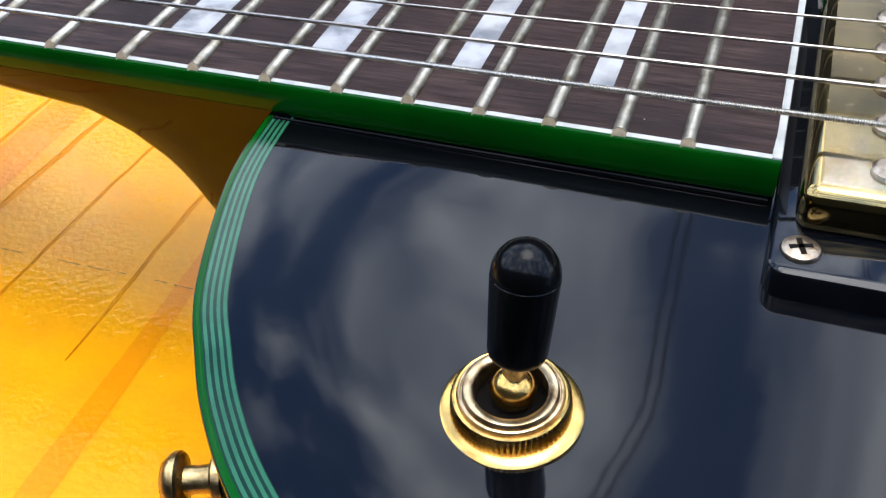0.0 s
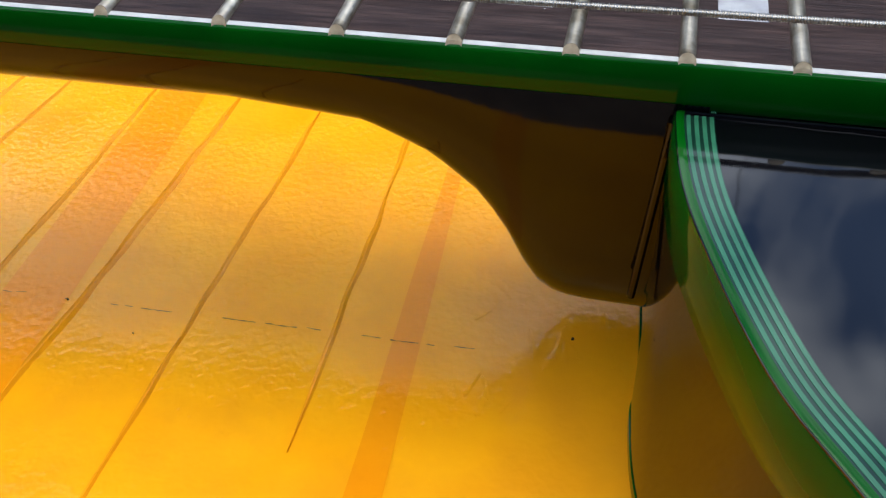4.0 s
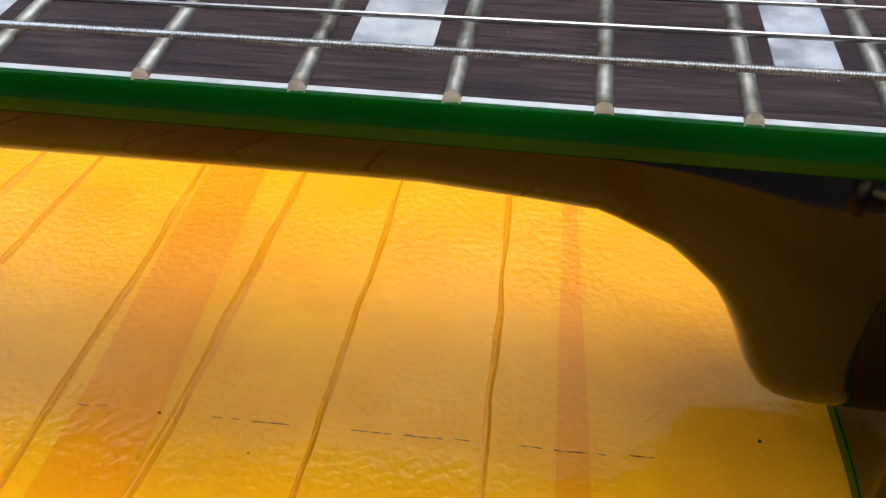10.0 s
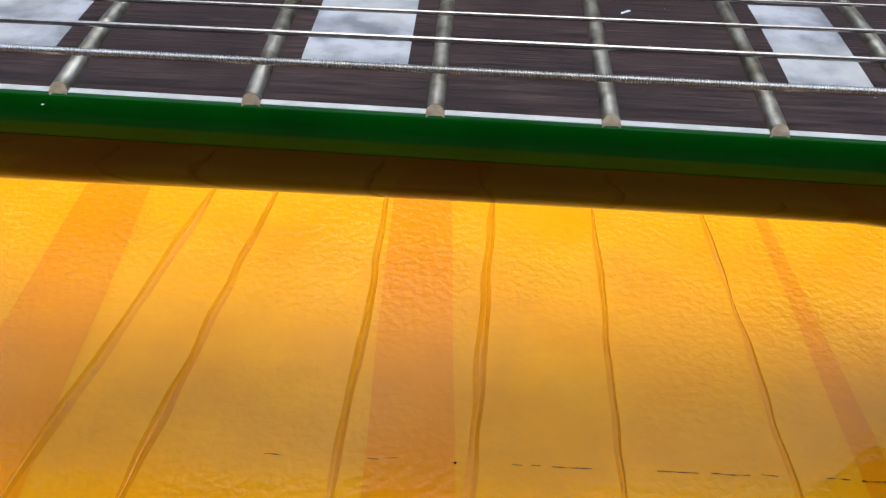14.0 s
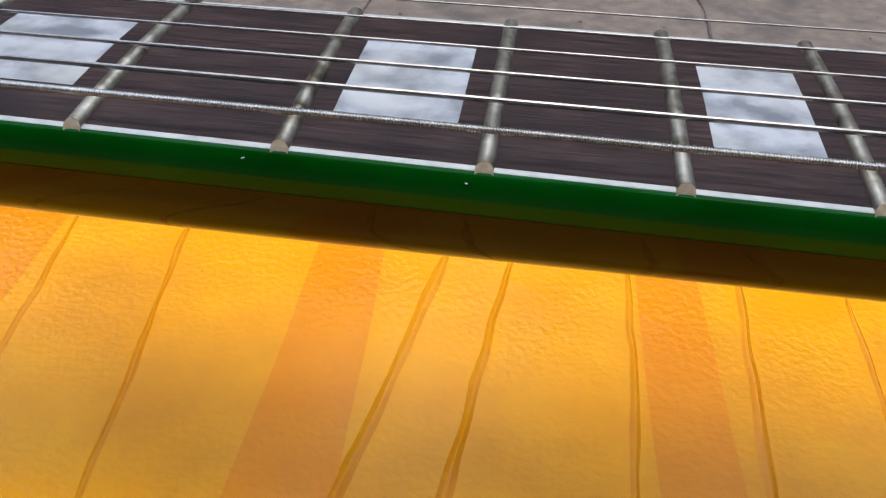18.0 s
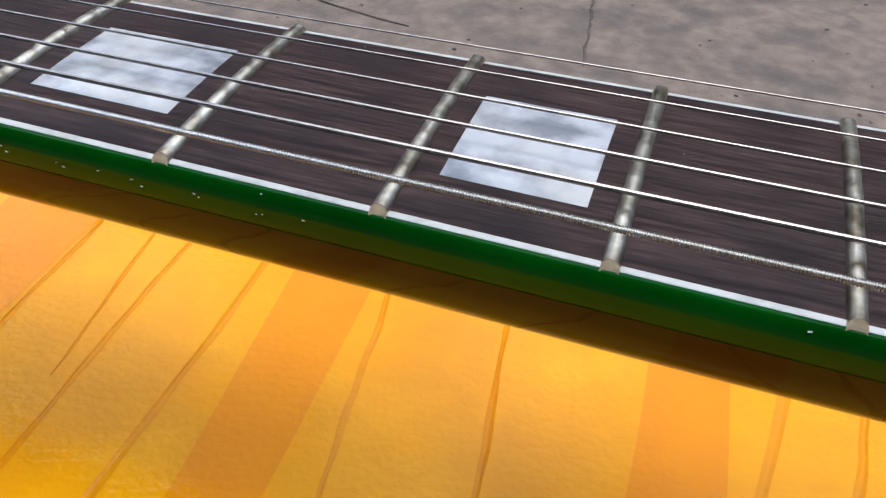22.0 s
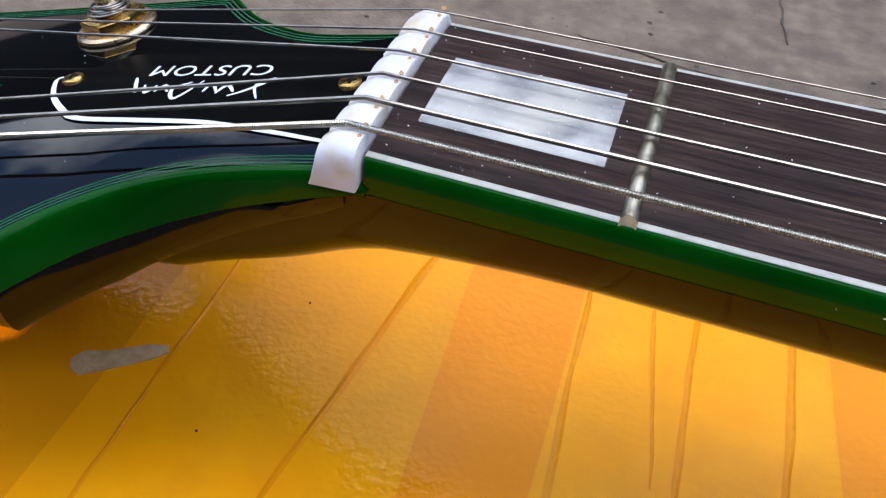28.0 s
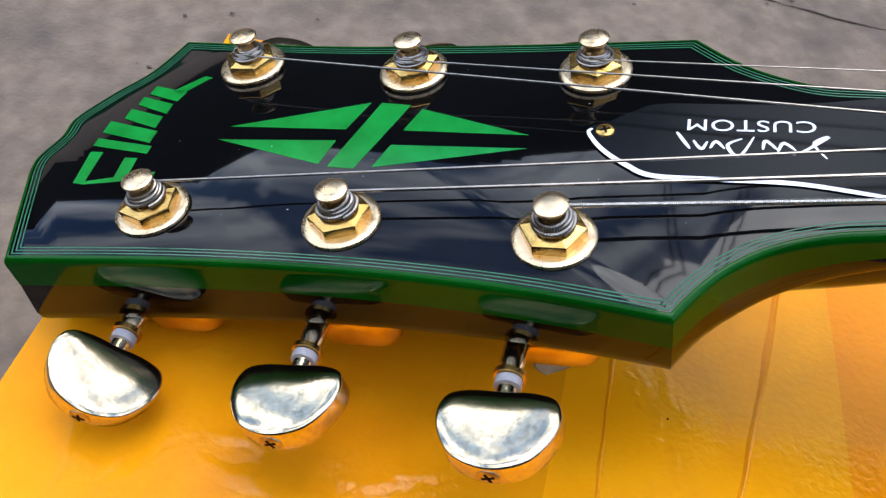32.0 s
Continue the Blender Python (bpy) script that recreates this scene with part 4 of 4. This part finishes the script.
rr = round_rect(46.55, 50.4, -4.68, 4.75, 0.28)
pick = part("pickup_ring", sheet([[Vector((x, y, z)) for x, y in inset(rr, d)] for d, z in ((-0.03, -1.35), (0.0, -0.60), (0.025, -0.535), (0.07, -0.51))], cap=True, closed=True), RING, guitar, "black plastic pickup surround")
PLATE = shader("gold_cover_in_film", (0.27, 0.185, 0.058), (0.38, 0.275, 0.10), 120, rough=0.11, metal=1.0, bump=0.06, bump_scale=150, rough_var=0.08, coat=0.4)
cover = part("pickup_cover", box(46.83, 50.05, -3.72, 4.0, -0.6, 0.17, 0.24, 5), PLATE, pick, "gold pickup cover still under clear film")
FILM = shader("clear_film", (0.9, 0.9, 0.9), rough=0.12)
fb = FILM.node_tree.nodes["Principled BSDF"]
fb.inputs["Transmission Weight"].default_value, fb.inputs["IOR"].default_value, fb.inputs["Alpha"].default_value = 1.0, 1.3, 0.35
for k in range(6):
    yk = -3.0 + 1.12 * k
    part("pole_screw", lathe([(0.26, 0.1), (0.26, 0.24), (0.2, 0.29), (0.01, 0.3)], Matrix.Translation((47.95, yk, 0)), 24), SCREW, pick)
rows = []
for i in range(20):
    rows.append([Vector((47.05 + 2.8 * i / 19, -3.5 + 7.3 * j / 40, 0.212 + 0.012 * abs(noise.noise(Vector((i * 0.5, j * 0.5, 1)))))) for j in range(41)])
film = part("protective_film", sheet(rows), FILM, pick, "wrinkled clear protective film")
film.visible_shadow = False
for x, y in ((46.97, -4.15), (46.97, 4.3), (50.0, -4.15), (50.0, 4.3)):
    cross_screw("ring_screw", Matrix.Translation((x, y, -0.5)), 0.275, SCREW, pick, "round cross-head screw")

# selector switch
SW = Matrix.Translation((43.82, -7.51, top_z(43.82, -7.51, edge_gap(43.82, -7.51)) + 0.01))
sw = part("selector_switch", lathe([(0.93, -0.06), (0.93, 0.03), (0.88, 0.06), (0.70, 0.07), (0.45, 0.07)], SW, 56), GOLD, guitar, "gold toggle switch with black tip")
part("knurled_nut", lathe([(0.78, 0.05), (0.78, 0.10), (0.765, 0.30), (0.735, 0.325), (0.71, 0.34), (0.685, 0.335), (0.672, 0.30), (0.67, 0.06)], SW, 132, knurl=(0, 2, 66, 0.035)), GOLD, sw, "gold knurled nut")
part("ring_collar", lathe([(0.675, 0.06), (0.675, 0.35), (0.66, 0.375), (0.635, 0.38), (0.628, 0.36), (0.615, 0.36), (0.608, 0.41), (0.59, 0.435), (0.57, 0.44), (0.50, 0.43), (0.475, 0.415), (0.465, 0.38), (0.46, 0.16), (0.455, 0.06)], SW, 48), SILVERGOLD, sw)
# near-black disc paints the shade down round the ball
part("socket_shade", lathe([(0.465, 0.05), (0.465, 0.14)], SW, 32), DARK, sw)
lean = SW @ Matrix.Rotation(radians(-11), 4, "X") @ Matrix.Rotation(radians(2.5), 4, "Y")
part("ball", lathe([(0.30 * math.sin(math.pi * (i + 0.2) / 12.4), 0.34 - 0.30 * math.cos(math.pi * (i + 0.2) / 12.4)) for i in range(13)], lean, 28), GOLD, sw)
part("lever", lathe([(0.16, 0.4), (0.155, 1.0)], lean, 24), BRASS, sw)
tip = [(0.30, 0.90), (0.36, 0.92), (0.375, 0.98), (0.40, 1.5), (0.420, 2.05), (0.412, 2.062)]
tip += [(0.417 * math.cos(math.pi / 2 * i / 14), 2.075 + 0.445 * math.sin(math.pi / 2 * i / 14)) for i in range(14)] + [(0.01, 2.52)]
part("switch_tip", lathe(tip, lean, 40), PLASTIC, sw, "glossy black switch tip")

# lacquer fillet where the heel meets the body side
part("heel_fillet", tube([(37.82 - 0.26 * k / 16, -2.79, -0.85 - 3.3 * k / 16) for k in range(17)], 0.065, 10), BLACK, guitar)
# glossy bead where the neck meets the body top
part("joint_bead", tube([(37.95 + 8.5 * k / 20, bass(37.95 + 8.5 * k / 20) - 0.05, -0.70) for k in range(21)], 0.035, 8), BLACK, guitar)

# dust
random.seed(12)
DUST = shader("white_dust", (0.6, 0.6, 0.6), rough=0.8)
bm = bmesh.new()
for i in range(190):
    if i < 110:
        x = 0.2 + abs(random.gauss(0, 2.6))
        y = random.uniform(bass(x) + 0.2, treble(x) - 0.2)
        p, r = Vector((x, y, crown(x, y) + 0.008)), random.uniform(0.004, 0.012)
    elif i < 150:
        p, r = head_at(random.uniform(-15, -0.8), random.uniform(-3.0, 2.4), 0.006), random.uniform(0.004, 0.010)
    else:
        x = random.uniform(8, 45)
        y = random.uniform(bass(x) + 0.2, treble(x) - 0.2)
        p, r = Vector((x, y, crown(x, y) + 0.008)), random.uniform(0.004, 0.010)
    bmesh.ops.create_icosphere(bm, subdivisions=1, radius=r, matrix=Matrix.Translation(p) @ Matrix.Rotation(random.uniform(0, 3), 4, "Z") @ Matrix.Diagonal((random.uniform(0.8, 2.0), 1, 0.6, 1)))
tagged(part("dust", bm, DUST, guitar), "fine white dust specks", kind="stuff")
# pale flakes along the green binding side paint sky glints as fixed colour
GLINT = shader("painted_glint", (0.22, 0.30, 0.22), (0.40, 0.46, 0.38), 900, rough=0.35)
glints = [(6.1 + 0.42 * k + 0.25 * math.sin(k * 2.7), -0.36 + 0.05 * math.sin(k * 1.9)) for k in range(15)] + [(11.45, -0.06), (17.95, -0.12), (20.69, -0.14)]
for k, (x, z) in enumerate(glints):
    a = 0.008 + 0.02 * ((k * 0.618) % 1)
    part("painted_glint", box(-a, a, -0.012, 0.012, -0.005, 0.006, 0.004, 1, Matrix.Translation((x, bass(x) - 0.032, z)) @ Matrix.Rotation(0.3 - 0.6 * ((k * 0.37) % 1), 4, "Y")), GLINT, guitar)
part("dust_flake", box(-0.09, 0.09, -0.02, 0.02, 0.0, 0.025, 0.006, 1, Matrix.Translation((28.05, 0.6, crown(28, 0.6))) @ Matrix.Rotation(0.7, 4, "Z")), DUST, guitar)

# strap button on the upper bout side: felt washer, collar, shank and flange
SB = Matrix.Translation((39.02, -7.66, -4.52)) @ Vector((-0.93, -0.37, 0.0)).to_track_quat("Z", "Y").to_matrix().to_4x4()
sb = part("strap_button", lathe([(0.30, 0.18), (0.41, 0.19), (0.42, 0.22), (0.42, 0.33), (0.39, 0.37), (0.25, 0.40), (0.235, 0.6), (0.25, 0.84), (0.46, 0.88), (0.50, 0.93), (0.50, 1.02),
                                 (0.45, 1.10), (0.36, 1.20), (0.2, 1.24), (0.01, 1.25)], SB, 44), BRASS, guitar, "worn brass strap button")
part("felt_washer", lathe([(0.36, -0.45), (0.42, -0.40), (0.45, -0.02), (0.45, 0.08), (0.41, 0.15), (0.30, 0.17)], SB, 36), FELT, sb, "black felt washer")
